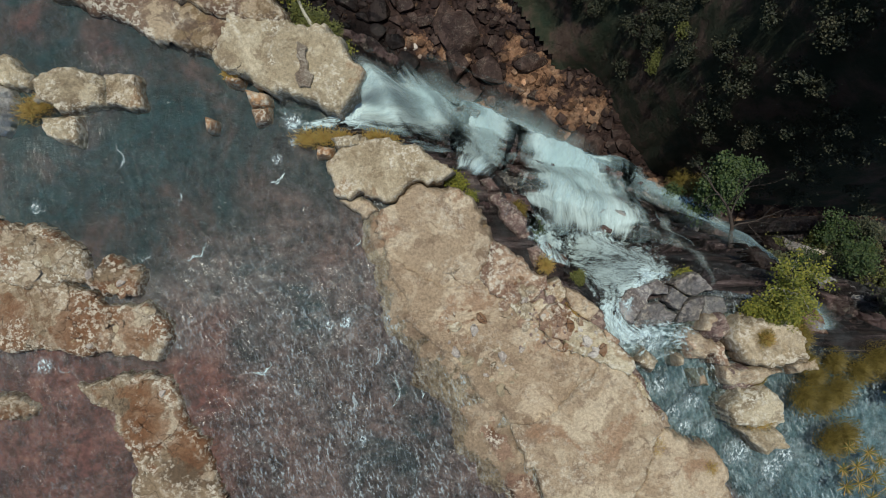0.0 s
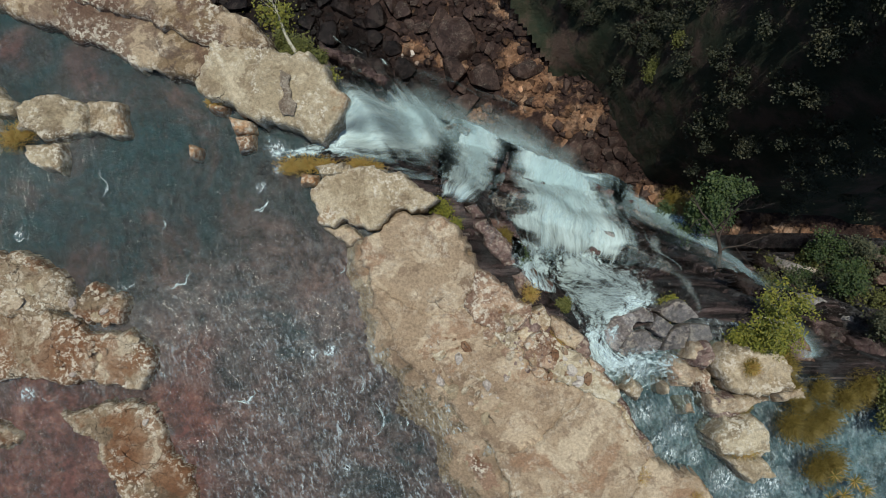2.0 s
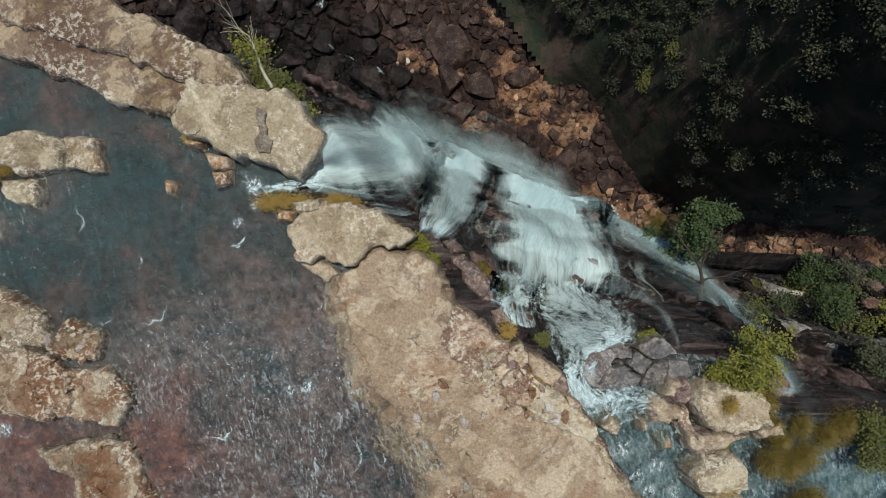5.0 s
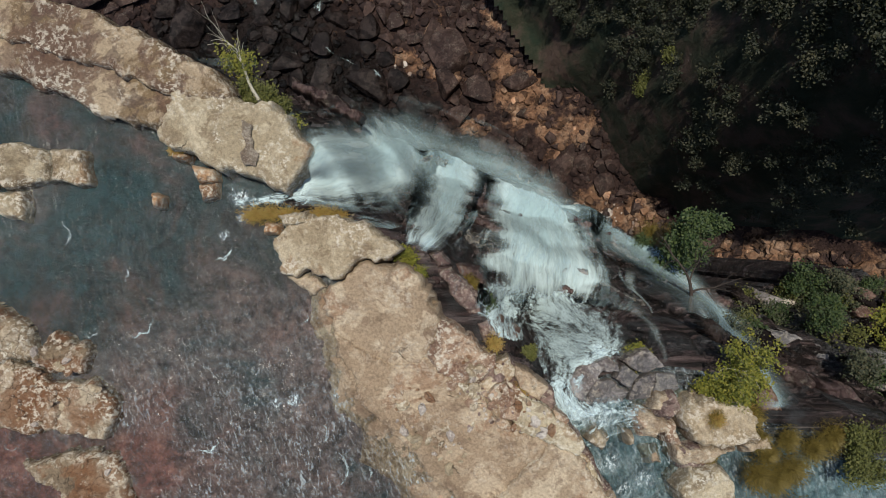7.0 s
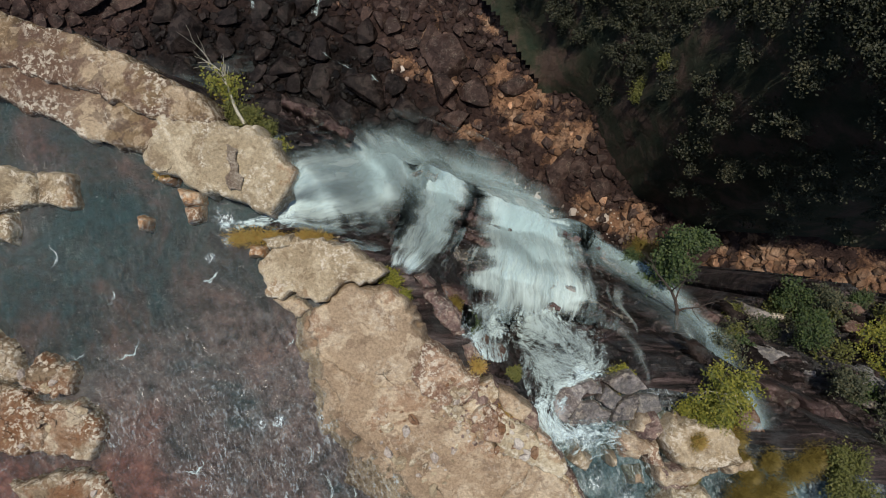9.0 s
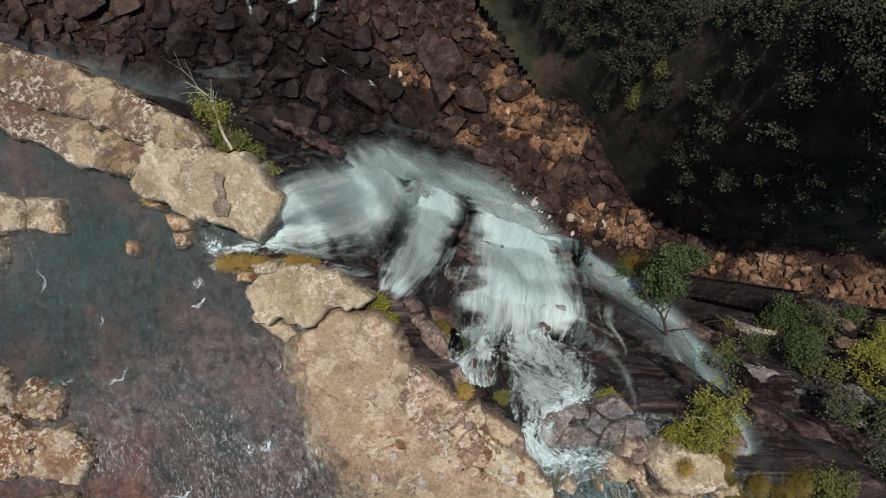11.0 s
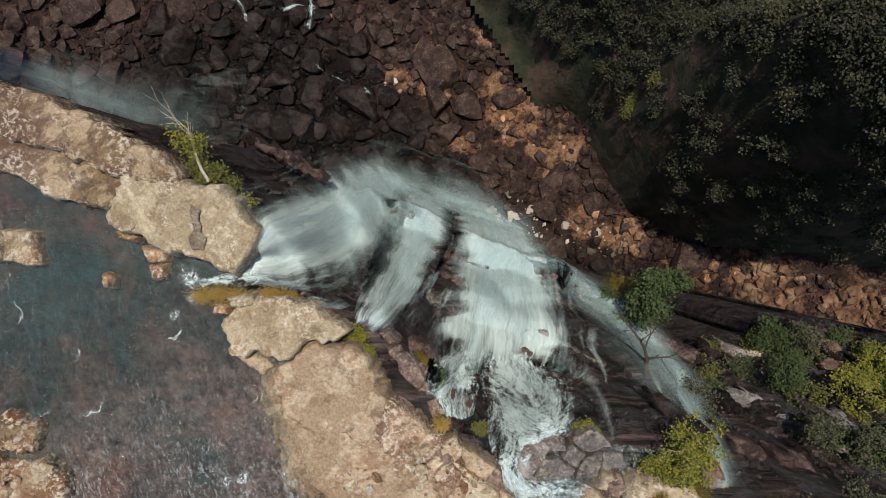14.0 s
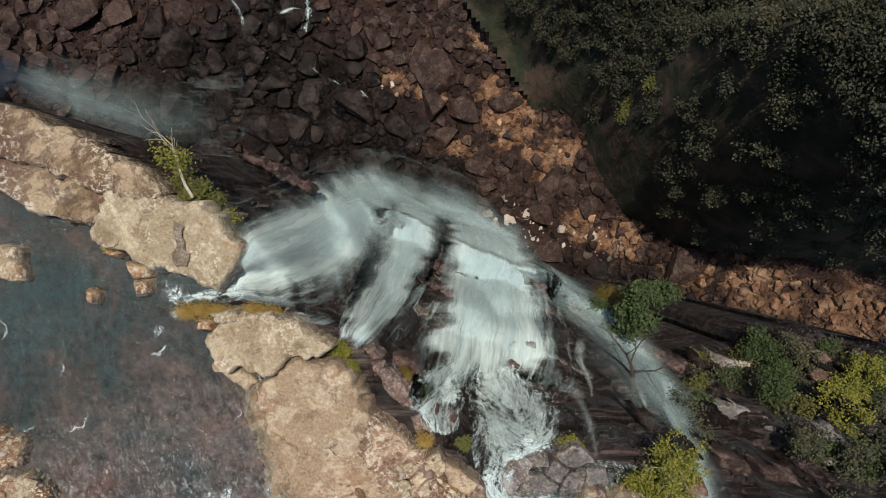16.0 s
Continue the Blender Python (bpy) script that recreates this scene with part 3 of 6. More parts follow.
tagged(river, "shallow dark teal river water with thin foam and painted ripple glints", "river", kind="structure")
STREAM_FOAM = [(*(9.68, -4.35), 0.9), (*(8.39, -4.09), 0.9), (*(7.62, -3.06), 0.8), (*(13.80, -9.50), 0.9), (*(11.35, -8.34), 0.5), (*(16.12, -9.63), 0.7), (*(9.42, -6.67), 0.5), (*(15.35, -10.40), 0.8), (*(10.20, -6.41), 0.6), (*(11.74, -7.18), 0.6), (*(10.84, -7.70), 0.5), (*(12.51, -8.47), 0.5)]

stream = sheet("stream_water", np.arange(4, 34, 0.3), np.arange(-32, 0, 0.3), lambda x, y: -0.62 + 0.04 * fbm(x * 0.7, y * 0.7, 52) - 0.9 * smooth(-0.9, -0.1, side(x, y, LIP)), M_STREAM,
               keep=lambda x, y, z: (side(x, y, CREST) > 0.3) & (side(x, y, LIP) < 0.0),
               attrs={"foam": lambda x, y, z: spot_foam(x, y, STREAM_FOAM)})
tagged(stream, "pale blue stream running between boulders to the brink", "stream", kind="structure")


# ---- rocks ----
def inside_distance(x, y, outline):
    """Distance to a closed outline, positive within it."""
    best, inside = np.full(np.shape(x), 1e9), np.zeros(np.shape(x), bool)
    for (ax, ay), (bx, by) in zip(outline, outline[1:] + outline[:1]):
        dx, dy = bx - ax, by - ay
        t = np.clip(((x - ax) * dx + (y - ay) * dy) / (dx * dx + dy * dy + 1e-9), 0, 1)
        best = np.minimum(best, np.hypot(x - ax - t * dx, y - ay - t * dy))
        if ay != by:
            inside ^= ((ay > y) != (by > y)) & (x < (bx - ax) * (y - ay) / (by - ay) + ax)
    return np.where(inside, best, -best)


def rock(name, outline, top, material, label, category="rock", foot=-0.9, bevel=0.3, relief=0.1, seed=0, group="", tilt=(0, 0), gap=-0.1, lift=0.0):
    """A slab or boulder on a fine grid: a broken outline, a worn rim and low plates on its top."""
    xs, ys = [p[0] for p in outline], [p[1] for p in outline]
    cx, cy = (min(xs) + max(xs)) / 2, (min(ys) + max(ys)) / 2
    size = max(max(xs) - min(xs), max(ys) - min(ys))
    step = min(0.085, max(0.03, size / 50))
    m = min(0.5, 0.25 * size)
    x, y = np.meshgrid(np.arange(min(xs) - m, max(xs) + m, step), np.arange(min(ys) - m, max(ys) + m, step), indexing="ij")
    amp = min(1.0, 0.28 * size)
    wx = x + amp * (0.5 * fbm(x * 0.8, y * 0.8, 901) + 0.22 * fbm(x * 2.7, y * 2.7, 903) + 0.045 * fbm(x * 7, y * 7, 909))
    wy = y + amp * (0.5 * fbm(x * 0.8, y * 0.8, 905) + 0.22 * fbm(x * 2.7, y * 2.7, 907) + 0.045 * fbm(x * 7, y * 7, 911))
    d = inside_distance(wx, wy, outline) - gap
    prof = 1 - (1 - np.clip(d / (bevel * (1 + 0.6 * fbm(x * 1.3, y * 1.3, seed + 2))), 0, 1)) ** 3.0
    plates = np.round(4.0 * fbm(x * 0.55 + 0.3 * y, y * 0.9 - 0.3 * x, seed + 5)) / 4.0
    z = top + relief * (1.3 * fbm(x * 0.5, y * 0.5, seed + 3) + 0.5 * fbm(x * 2.6, y * 2.6, seed + 4) + 0.9 * plates)
    z = z + tilt[0] * (x - cx) + tilt[1] * (y - cy)
    z = foot + (z - foot) * prof + lift
    keep = (d > -0.6 * step).ravel()
    faces = [f for f in grid_faces(*x.shape) if keep[f[0]] and keep[f[1]] and keep[f[2]] and keep[f[3]]]
    used = np.unique(np.array(faces))
    index = np.full(x.size, -1)
    index[used] = np.arange(len(used))
    verts = np.stack([x - cx, y - cy, z - foot], -1).reshape(-1, 3)[used]
    ob = mesh_object(name, verts, index[np.array(faces)].tolist(), material, attrs={"rim": smooth(0.7, 0.1, d).ravel()[used]})
    ob.location = (cx, cy, foot)
    return tagged(ob, label, category, group)


TAN = "tan weathered sandstone slab stained with pale lichen beside the river"
# upper bank
rock("rock_slab", [(-30, 19.0), (-22, 16.4), (-14.09, 13.98), (-11.69, 13.03), (-10.3, 12.47), (-8.78, 11.6), (-7.57, 10.75), (-7.3, 10.4), (-8.00, 10.35), (-10.06, 10.86), (-12.63, 11.94), (-14.68, 12.30), (-22, 14.6), (-30, 16)], 0.75, M_OCHRE, TAN, "rock slab", foot=-1.6, seed=10, group="rock slabs of the bank", tilt=(0, -0.08), gap=-0.42, bevel=0.25)
rock("rock_slab", [(-30, 16.0), (-22, 14.6), (-14.68, 12.30), (-12.63, 11.94), (-10.06, 10.86), (-9.41, 10.42), (-9.80, 9.14), (-10.57, 8.96), (-11.98, 9.42), (-13.40, 10.04), (-14.68, 10.50), (-19, 12.4), (-30, 14)], 0.55, M_OCHRE, TAN, "rock slab", seed=20, group="rock slabs of the bank", bevel=0.4, gap=-0.42)
rock("rock_slab", [(-9.54, 10.50), (-7.74, 10.35), (-5.82, 9.99), (-4.61, 9.19), (-3.63, 7.98), (-3.92, 7.21), (-4.61, 6.39), (-5.95, 6.75), (-7.49, 7.16), (-9.16, 7.78), (-10.06, 8.19), (-9.80, 9.27)], 1.1, M_LICHEN, "big rounded tan boulder slab at the lip of the fall", "boulder", foot=-2.6, seed=30, bevel=0.42, relief=0.08, gap=-0.32)
# slabs by the outlet
rock("rock_slab", [(-4.61, 4.85), (-3.38, 5.28), (-2.09, 4.90), (-0.29, 4.18), (0.43, 3.72), (-0.29, 3.00), (-1.96, 2.66), (-3.38, 2.12), (-4.61, 2.54), (-5.07, 3.49)], 0.75, M_LICHEN, "pale lichened sandstone slab beside the river outlet", "rock slab", foot=-2.4, seed=40, gap=-0.2, group="rock slabs of the bank", bevel=0.3)
rock("rock_slab", [(-4.92, 2.54), (-3.38, 2.05), (-2.91, 1.71), (-3.51, 1.30), (-4.35, 1.76)], 0.14, M_SLAB, "low tan stone wedge at the water's edge", "rock", seed=45)
rock("rock_slab", [(-2.78, 1.67), (-2.06, 2.39), (-1.00, 2.60), (0.41, 2.55), (1.34, 2.14), (1.75, 1.06), (2.27, 0.28), (1.75, -0.85), (1.44, -1.52), (0.15, -1.83), (-1.08, -1.57), (-2.42, -0.54), (-3.09, 0.67)], 0.5, M_SLAB, "broad smooth tan sandstone slab by the brink", "rock slab", foot=-2.4, seed=50, gap=-0.4, bevel=0.6, group="rock slabs of the bank", tilt=(0.08, 0.10), relief=0.06)
rock("rock_slab", [(2.27, 0.28), (3.12, -0.28), (4.27, -0.95), (4.74, -1.47), (4.22, -2.50), (3.12, -2.34), (2.01, -1.73), (1.44, -1.52), (1.75, -0.85)], 0.65, M_RED_TAN, "reddish tan sandstone slab with a chipped edge by the brink", "rock slab", foot=-2.2, seed=60, gap=-0.2, group="rock slabs of the bank")
rock("rock_slab", [(-2.42, -0.54), (-1.08, -1.57), (0.15, -1.83), (1.44, -1.52), (2.01, -1.73), (3.12, -2.34), (3.89, -3.06), (4.27, -3.71), (5.56, -4.61), (7.11, -5.18), (5.82, -6.67), (4.53, -7.83), (2.99, -8.21), (1.70, -6.93), (0.41, -5.38), (-0.62, -4.09), (-1.78, -2.55)], 0.36, M_SLAB, "long low tan sandstone slab between river and stream", "rock slab", seed=70, gap=-0.4, bevel=0.6, group="rock slabs of the bank", tilt=(0.07, 0.10), relief=0.07)
rock("rock_slab", [(7.11, -5.18), (8.14, -5.54), (9.42, -7.05), (10.14, -7.90), (9.55, -8.99), (8.91, -10.14), (8.39, -14.65), (5.30, -14.65), (4.66, -11.30), (3.89, -9.50), (2.99, -8.21), (4.53, -7.83), (5.82, -6.67)], 0.5, M_SLAB, "long low tan sandstone slab between river and stream", "rock slab", seed=80, gap=-0.2, group="rock slabs of the bank", tilt=(0.07, 0.03), relief=0.09)
rock("rock_slab", [(10.14, -8.32), (11.74, -8.93), (12.98, -10.22), (13.16, -11.82), (12.77, -14.65), (8.45, -14.65), (9.04, -10.53), (9.55, -9.11)], 0.45, M_SLAB, "tan sandstone slab with tawny grass in its joints", "rock slab", seed=90, gap=-0.2, group="rock slabs of the bank")
rock("rock_slab", [(1.24, -6.80), (1.96, -7.05), (2.99, -8.27), (3.89, -9.55), (4.66, -11.30), (5.18, -14.65), (3.76, -14.65), (2.73, -11.30), (1.57, -9.24)], 0.1, M_RED_TAN, "low wet tan shelf of rock at the river's edge", "rock slab", seed=95, bevel=0.9, group="rock slabs of the bank", relief=0.16)
for k, pts in enumerate((
        [(-3.5, 1.5), (-2.9, 1.6), (-2.5, 0.2), (-1.9, -1.2), (-2.9, -1.4), (-3.7, -0.2)],
        [(-2.9, -1.3), (-1.7, -1.0), (-1.2, -2.6), (-0.2, -4.1), (-1.6, -4.6), (-2.6, -3.0)],
        [(-1.5, -4.5), (-0.2, -3.9), (1.0, -5.6), (2.2, -7.0), (0.6, -7.8), (-0.8, -6.2)],
        [(0.5, -7.4), (2.0, -6.8), (3.4, -8.4), (4.2, -10.6), (2.4, -11.2), (1.0, -9.4)])):
    rock("wet_shelf", pts, 0.035, M_SLAB, "low wet tan rock shelf sinking under the river", "rock slab", seed=98 + 11 * k, bevel=1.1, relief=0.13, foot=-0.5, gap=-0.3, group="wet shelves")
# ledge of blocks along the stream
rock("rock_slab", [(2.47, -1.65), (3.89, -2.03), (5.18, -1.31), (5.82, -1.91), (6.98, -2.76), (7.75, -3.84), (8.52, -5.12), (9.68, -6.67), (10.32, -8.21), (9.42, -7.70), (7.88, -5.64), (5.56, -4.87), (4.27, -3.58), (3.12, -2.55)], 0.12, M_MAUVE, "low mauve-brown broken rock under the ledge blocks", "rock slab", foot=-1.6, seed=97, bevel=0.2, relief=0.35, group="rock slabs of the bank")
STRIP = "tan stone block of the broken ledge beside the stream"
for k, pts in enumerate((
        [(4.69, -1.60), (5.18, -1.36), (5.66, -2.09), (5.30, -2.50), (4.79, -2.16)],
        [(5.64, -1.83), (6.21, -1.93), (7.00, -2.76), (6.64, -3.22), (5.87, -2.68)],
        [(4.40, -2.96), (5.18, -2.63), (5.87, -3.22), (5.61, -4.09), (4.66, -3.89)],
        [(5.56, -3.53), (6.02, -3.27), (6.64, -3.37), (7.57, -4.15), (8.50, -5.12), (8.27, -5.59), (7.11, -5.12), (5.64, -4.51)],
        [(3.89, -2.68), (4.53, -2.37), (5.00, -2.70), (4.33, -3.06), (3.97, -3.06)],
        [(7.42, -3.78), (7.98, -4.20), (7.67, -4.45)],
        [(3.12, -2.45), (3.81, -2.70), (3.97, -3.12), (3.37, -2.96)],
        [(4.53, -3.99), (5.18, -4.15), (5.56, -4.56), (4.92, -4.45)],
        [(5.18, -2.42), (5.77, -2.76), (6.02, -3.12), (5.56, -3.22)],
        [(8.39, -5.51), (9.04, -6.15), (9.42, -6.82), (8.78, -6.41)])):
    rock("stone_block", pts, 0.4 + 0.12 * (k % 4), (M_LICHEN, M_SLAB, M_RED_TAN)[k % 3], STRIP, "rock", seed=100 + 7 * k, group="ledge blocks", bevel=0.14, foot=-1.2, relief=0.16, gap=-0.14)
# far bank and islands of the river
ISLE = "low tan rock island with pale lichen in the river"
for k, (pts, h) in enumerate((
        ([(-23.28, 2.34), (-20.19, 1.26), (-18.64, 1.00), (-16.84, 0.08), (-16.53, -0.64), (-16.32, -1.26), (-17.61, -1.83), (-20.19, -1.65), (-23.28, -1.13)], 0.45),
        ([(-16.38, -1.31), (-15.29, -0.36), (-13.93, -1.26), (-14.01, -2.03), (-15.81, -1.91)], 0.3),
        ([(-23.28, -1.13), (-20.19, -1.65), (-17.61, -1.83), (-16.32, -2.03), (-15.29, -2.55), (-14.91, -3.58), (-15.17, -4.74), (-18.64, -4.48), (-23.28, -4.15)], 0.4),
        ([(-15.29, -2.55), (-13.44, -2.55), (-12.67, -4.04), (-13.11, -5.05), (-15.17, -4.74), (-14.91, -3.58)], 0.3),
        ([(-16.38, -6.15), (-14.52, -5.74), (-12.72, -5.90), (-11.90, -7.18), (-11.48, -8.52), (-12.98, -9.04), (-14.21, -9.11), (-15.17, -7.57)], 0.4),
        ([(-14.21, -9.11), (-12.98, -9.04), (-11.48, -8.52), (-10.87, -8.99), (-10.25, -11.30), (-10.14, -14.39), (-14.01, -14.39), (-13.88, -11.30)], 0.35),
        ([(-21.73, -6.98), (-19.41, -6.98), (-18.69, -7.57), (-19.41, -7.90), (-21.73, -7.90)], 0.25),
        ([(-18.69, 7.75), (-17.35, 8.27), (-15.76, 8.06), (-15.60, 6.72), (-17.10, 6.41), (-18.38, 7.03)], 0.45),
        ([(-15.50, 8.01), (-14.06, 7.80), (-13.88, 6.41), (-15.29, 6.62)], 0.35),
        ([(-22.25, 8.91), (-20.19, 8.73), (-18.77, 8.14), (-19.16, 7.60), (-22.25, 7.49)], 0.35),
        ([(-18.38, 6.00), (-16.84, 6.10), (-16.79, 4.87), (-18.13, 5.18)], 0.3))):
    rock("rock_island", pts, h, M_BROKEN if k < 7 else M_LICHEN, ISLE, "rock", seed=200 + 9 * k, bevel=0.3, group="rock islands", foot=-0.8, relief=0.24, gap=-0.2)
rock("boulder", [(-21.34, 7.49), (-19.98, 7.44), (-19.57, 6.67), (-19.93, 5.23), (-21.34, 5.18)], 1.2, rock_material("white_stone", (0.45, 0.42, 0.38), (0.58, 0.56, 0.52), (0.66, 0.64, 0.6), 0.4, (0.2, 0.17, 0.13)), "smooth whitish boulder standing in the river", "boulder", seed=310, bevel=0.7)
for k, (pts, h) in enumerate((
        ([(-9.06, 7.24), (-8.08, 7.08), (-7.98, 6.57), (-8.86, 6.57)], 0.35), ([(-8.86, 6.46), (-8.03, 6.46), (-8.03, 5.84), (-8.60, 5.69)], 0.4),
        ([(-10.87, 6.05), (-10.45, 5.84), (-10.51, 5.38), (-10.79, 5.43)], 0.2), ([(-9.94, 8.01), (-9.24, 7.75), (-9.37, 7.44), (-9.99, 7.65)], 0.5),
        ([(-5.77, 4.79), (-5.00, 4.66), (-5.05, 4.15), (-5.72, 4.20)], 0.3), ([(-5.00, 5.18), (-3.71, 5.30), (-3.45, 4.71), (-4.74, 4.56)], 0.6))):
    rock("orange_stone", pts, h, M_ORANGE if k < 5 else M_LICHEN, "small orange-brown stone at the river's edge", "stone", seed=320 + 5 * k, group="orange stones", bevel=0.3, relief=0.35, gap=-0.12)
# boulders of the stream
for k, (pts, h, m) in enumerate((
        ([(12.98, -3.71), (14.06, -3.12), (15.86, -3.37), (16.68, -4.09), (16.17, -5.12), (15.09, -5.51), (13.80, -5.12), (13.03, -4.40)], 0.75, M_LICHEN),
        ([(12.90, -5.18), (14.57, -5.43), (15.91, -5.69), (14.62, -6.46), (13.03, -6.21)], 0.25, M_SLAB),
        ([(12.85, -7.24), (13.54, -6.41), (15.09, -6.36), (15.65, -7.08), (15.50, -8.01), (13.85, -8.37), (13.03, -8.01)], 0.6, M_LICHEN),
        ([(13.49, -8.52), (15.35, -8.11), (16.04, -8.99), (14.57, -9.40)], 0.45, M_LICHEN),
        ([(8.86, -5.18), (9.42, -4.61), (10.09, -5.12), (9.68, -5.74)], 0.2, M_LICHEN),
        ([(10.69, -4.81), (11.07, -4.87), (11.12, -5.33), (10.79, -5.43)], 0.15, M_LICHEN),
        ([(12.13, -3.06), (13.03, -3.06), (12.90, -4.09), (11.74, -3.84)], 0.3, M_SLAB),
        ([(11.35, -3.84), (12.26, -4.09), (13.03, -4.87), (12.00, -5.12), (11.10, -4.40)], 0.1, M_SLAB),
        ([(15.86, -5.12), (17.15, -4.87), (17.46, -5.64), (16.12, -5.84)], 0.2, M_SLAB),
        ([(16.63, -3.06), (17.66, -2.94), (18.18, -4.09), (17.02, -4.09)], -0.4, M_RED),
        ([(12.13, -3.19), (12.90, -2.94), (13.29, -3.84), (12.64, -4.40), (12.00, -4.09)], 0.4, M_MAUVE),
        ([(11.10, -4.09), (12.00, -4.22), (12.31, -5.12), (11.48, -5.12)], 0.0, M_RED_TAN),
        ([(12.31, -4.35), (13.03, -4.40), (13.29, -5.38), (12.46, -5.38)], 0.25, M_RED_TAN),
        ([(13.03, -5.33), (14.06, -5.38), (14.44, -6.41), (13.29, -6.54)], 0.15, M_MAUVE),
        ([(11.74, -5.84), (12.46, -5.77), (12.64, -6.41), (11.95, -6.51)], -0.45, M_SLAB))):
    rock("boulder", pts, h, m, "pale tan boulder with lichen standing in the stream" if m is M_LICHEN else "brown stone among the boulders of the stream", "boulder", seed=400 + 6 * k, group="stream boulders", bevel=0.36, foot=-1.3, relief=0.24)
for k, (pts, h) in enumerate((
        ([(8.18, -2.52), (8.57, -1.87), (9.35, -1.60), (10.44, -1.76), (10.49, -2.12), (9.56, -2.23), (9.20, -2.85), (8.88, -3.48), (8.44, -3.17)], -0.1),
        ([(9.50, -2.49), (10.18, -2.54), (11.02, -3.01), (10.76, -3.58), (8.98, -3.64), (9.24, -2.96)], -0.3),
        ([(10.64, -1.80), (11.31, -2.21), (10.95, -2.79), (10.28, -2.42)], 0.05),
        ([(10.60, -1.65), (11.33, -1.29), (11.85, -1.18), (12.47, -1.96), (11.74, -2.17), (11.22, -1.96)], -0.1),
        ([(11.45, -2.34), (12.07, -2.29), (11.92, -3.38), (10.98, -3.44), (11.13, -2.81)], -0.15),
        ([(12.19, -2.28), (13.08, -2.33), (13.24, -2.96), (12.35, -3.44), (12.08, -3.23)], -0.35),
        ([(11.73, -3.66), (12.57, -3.61), (12.47, -4.40), (11.84, -4.29)], -0.4))):
    rock("grey_block", pts, h, M_GREY, "angular wet grey stone block at the brink", "rock", seed=500 + 6 * k, group="grey blocks at the brink", bevel=0.12, foot=-2.2, relief=0.14, gap=-0.09, tilt=(0.08 * math.sin(2.4 * k), 0.1 * math.cos(1.7 * k)))
# wet stones of the upper drop
for k, (px, py, pz, s) in enumerate(((2.6, 2.2, -2.4, 1.0), (3.4, 1.2, -2.4, 0.9), (1.6, 3.4, -2.6, 0.7), (4.6, 0.0, -1.8, 0.7), (5.4, -0.6, -2.2, 0.6), (0.6, 9.3, -16.2, 1.3), (10.2, 1.9, -9.3, 0.8), (13.0, 0.2, -9.0, 0.8))):
    pts = [(px + s * (1 + 0.25 * math.sin(5 * k + 3 * a)) * math.cos(a) * 1.2 - 0.4 * s * math.sin(a), py + 0.7 * s * math.sin(a)) for a in (0.2, 1.1, 2.0, 2.9, 3.9, 4.8, 5.6)]
    rock("wet_stone", [(a - px, b - py) for a, b in pts], 0.6 * s, M_RED if k < 5 else M_GREY, "dark red-brown wet stone on the cliff's ledge", "rock", seed=600 + 5 * k, group="wet ledge stones", bevel=0.3, foot=-1.0).location = (px, py, pz - 0.8)

def ground_under(x, y):
    return float(cliff_height(np.array([x]), np.array([y]))[0])


LEDGE_ROWS = [(22.4, 0.6, 1.5, 0.3, -14), (25.2, -0.4, 1.8, 0.38, 4), (19.3, -3.0, 2.0, 0.9, -20), (21.0, -4.2, 2.4, 0.9, -25), (23.5, -5.2, 2.6, 1.0, -20), (20.0, -1.8, 2.6, 0.7, -15), (23.0, -2.4, 3.0, 0.8, -18)]
ledge_rng = random.Random(77)
for _ in range(60):
    LEDGE_ROWS.append((ledge_rng.uniform(13, 36), ledge_rng.uniform(-6, 6), ledge_rng.uniform(0.5, 1.9), ledge_rng.uniform(0.2, 0.5), ledge_rng.uniform(-38, -14)))
for k, (px, py, ln, wd, way) in enumerate(LEDGE_ROWS):
    off = side(np.array([px]), np.array([py]), LIP)[0], side(np.array([px]), np.array([py]), BRINK)[0]
    if off[0] < 0.5 or off[1] > -0.4:
        continue
    c, sn = math.cos(radians(way)), math.sin(radians(way))
    ring = [(ln * math.cos(a) * (1 + 0.2 * math.sin(3 * a + k)), wd * math.sin(a)) for a in (0.3, 1.0, 2.1, 2.9, 3.6, 4.4, 5.4)]
    # the near-black stones put the terrace's shade into their colour
    rock("ledge_stone", [(px + c * a - sn * b, py + sn * a + c * b) for a, b in ring], 0.35, M_PALE if k < 2 else (M_CLIFF_BLOCK, M_GREY, M_CLIFF_BLOCK, M_RED, M_CLIFF_BLOCK)[k % 5], "pale broken stone on the cliff ledge" if k < 2 else "dark layered stone lying on the cliff ledge", "rock", foot=-0.9, bevel=0.15, relief=0.25, seed=800 + 3 * k, group="ledge stones", tilt=(0, -0.1)).location.z = ground_under(px, py) - 0.55

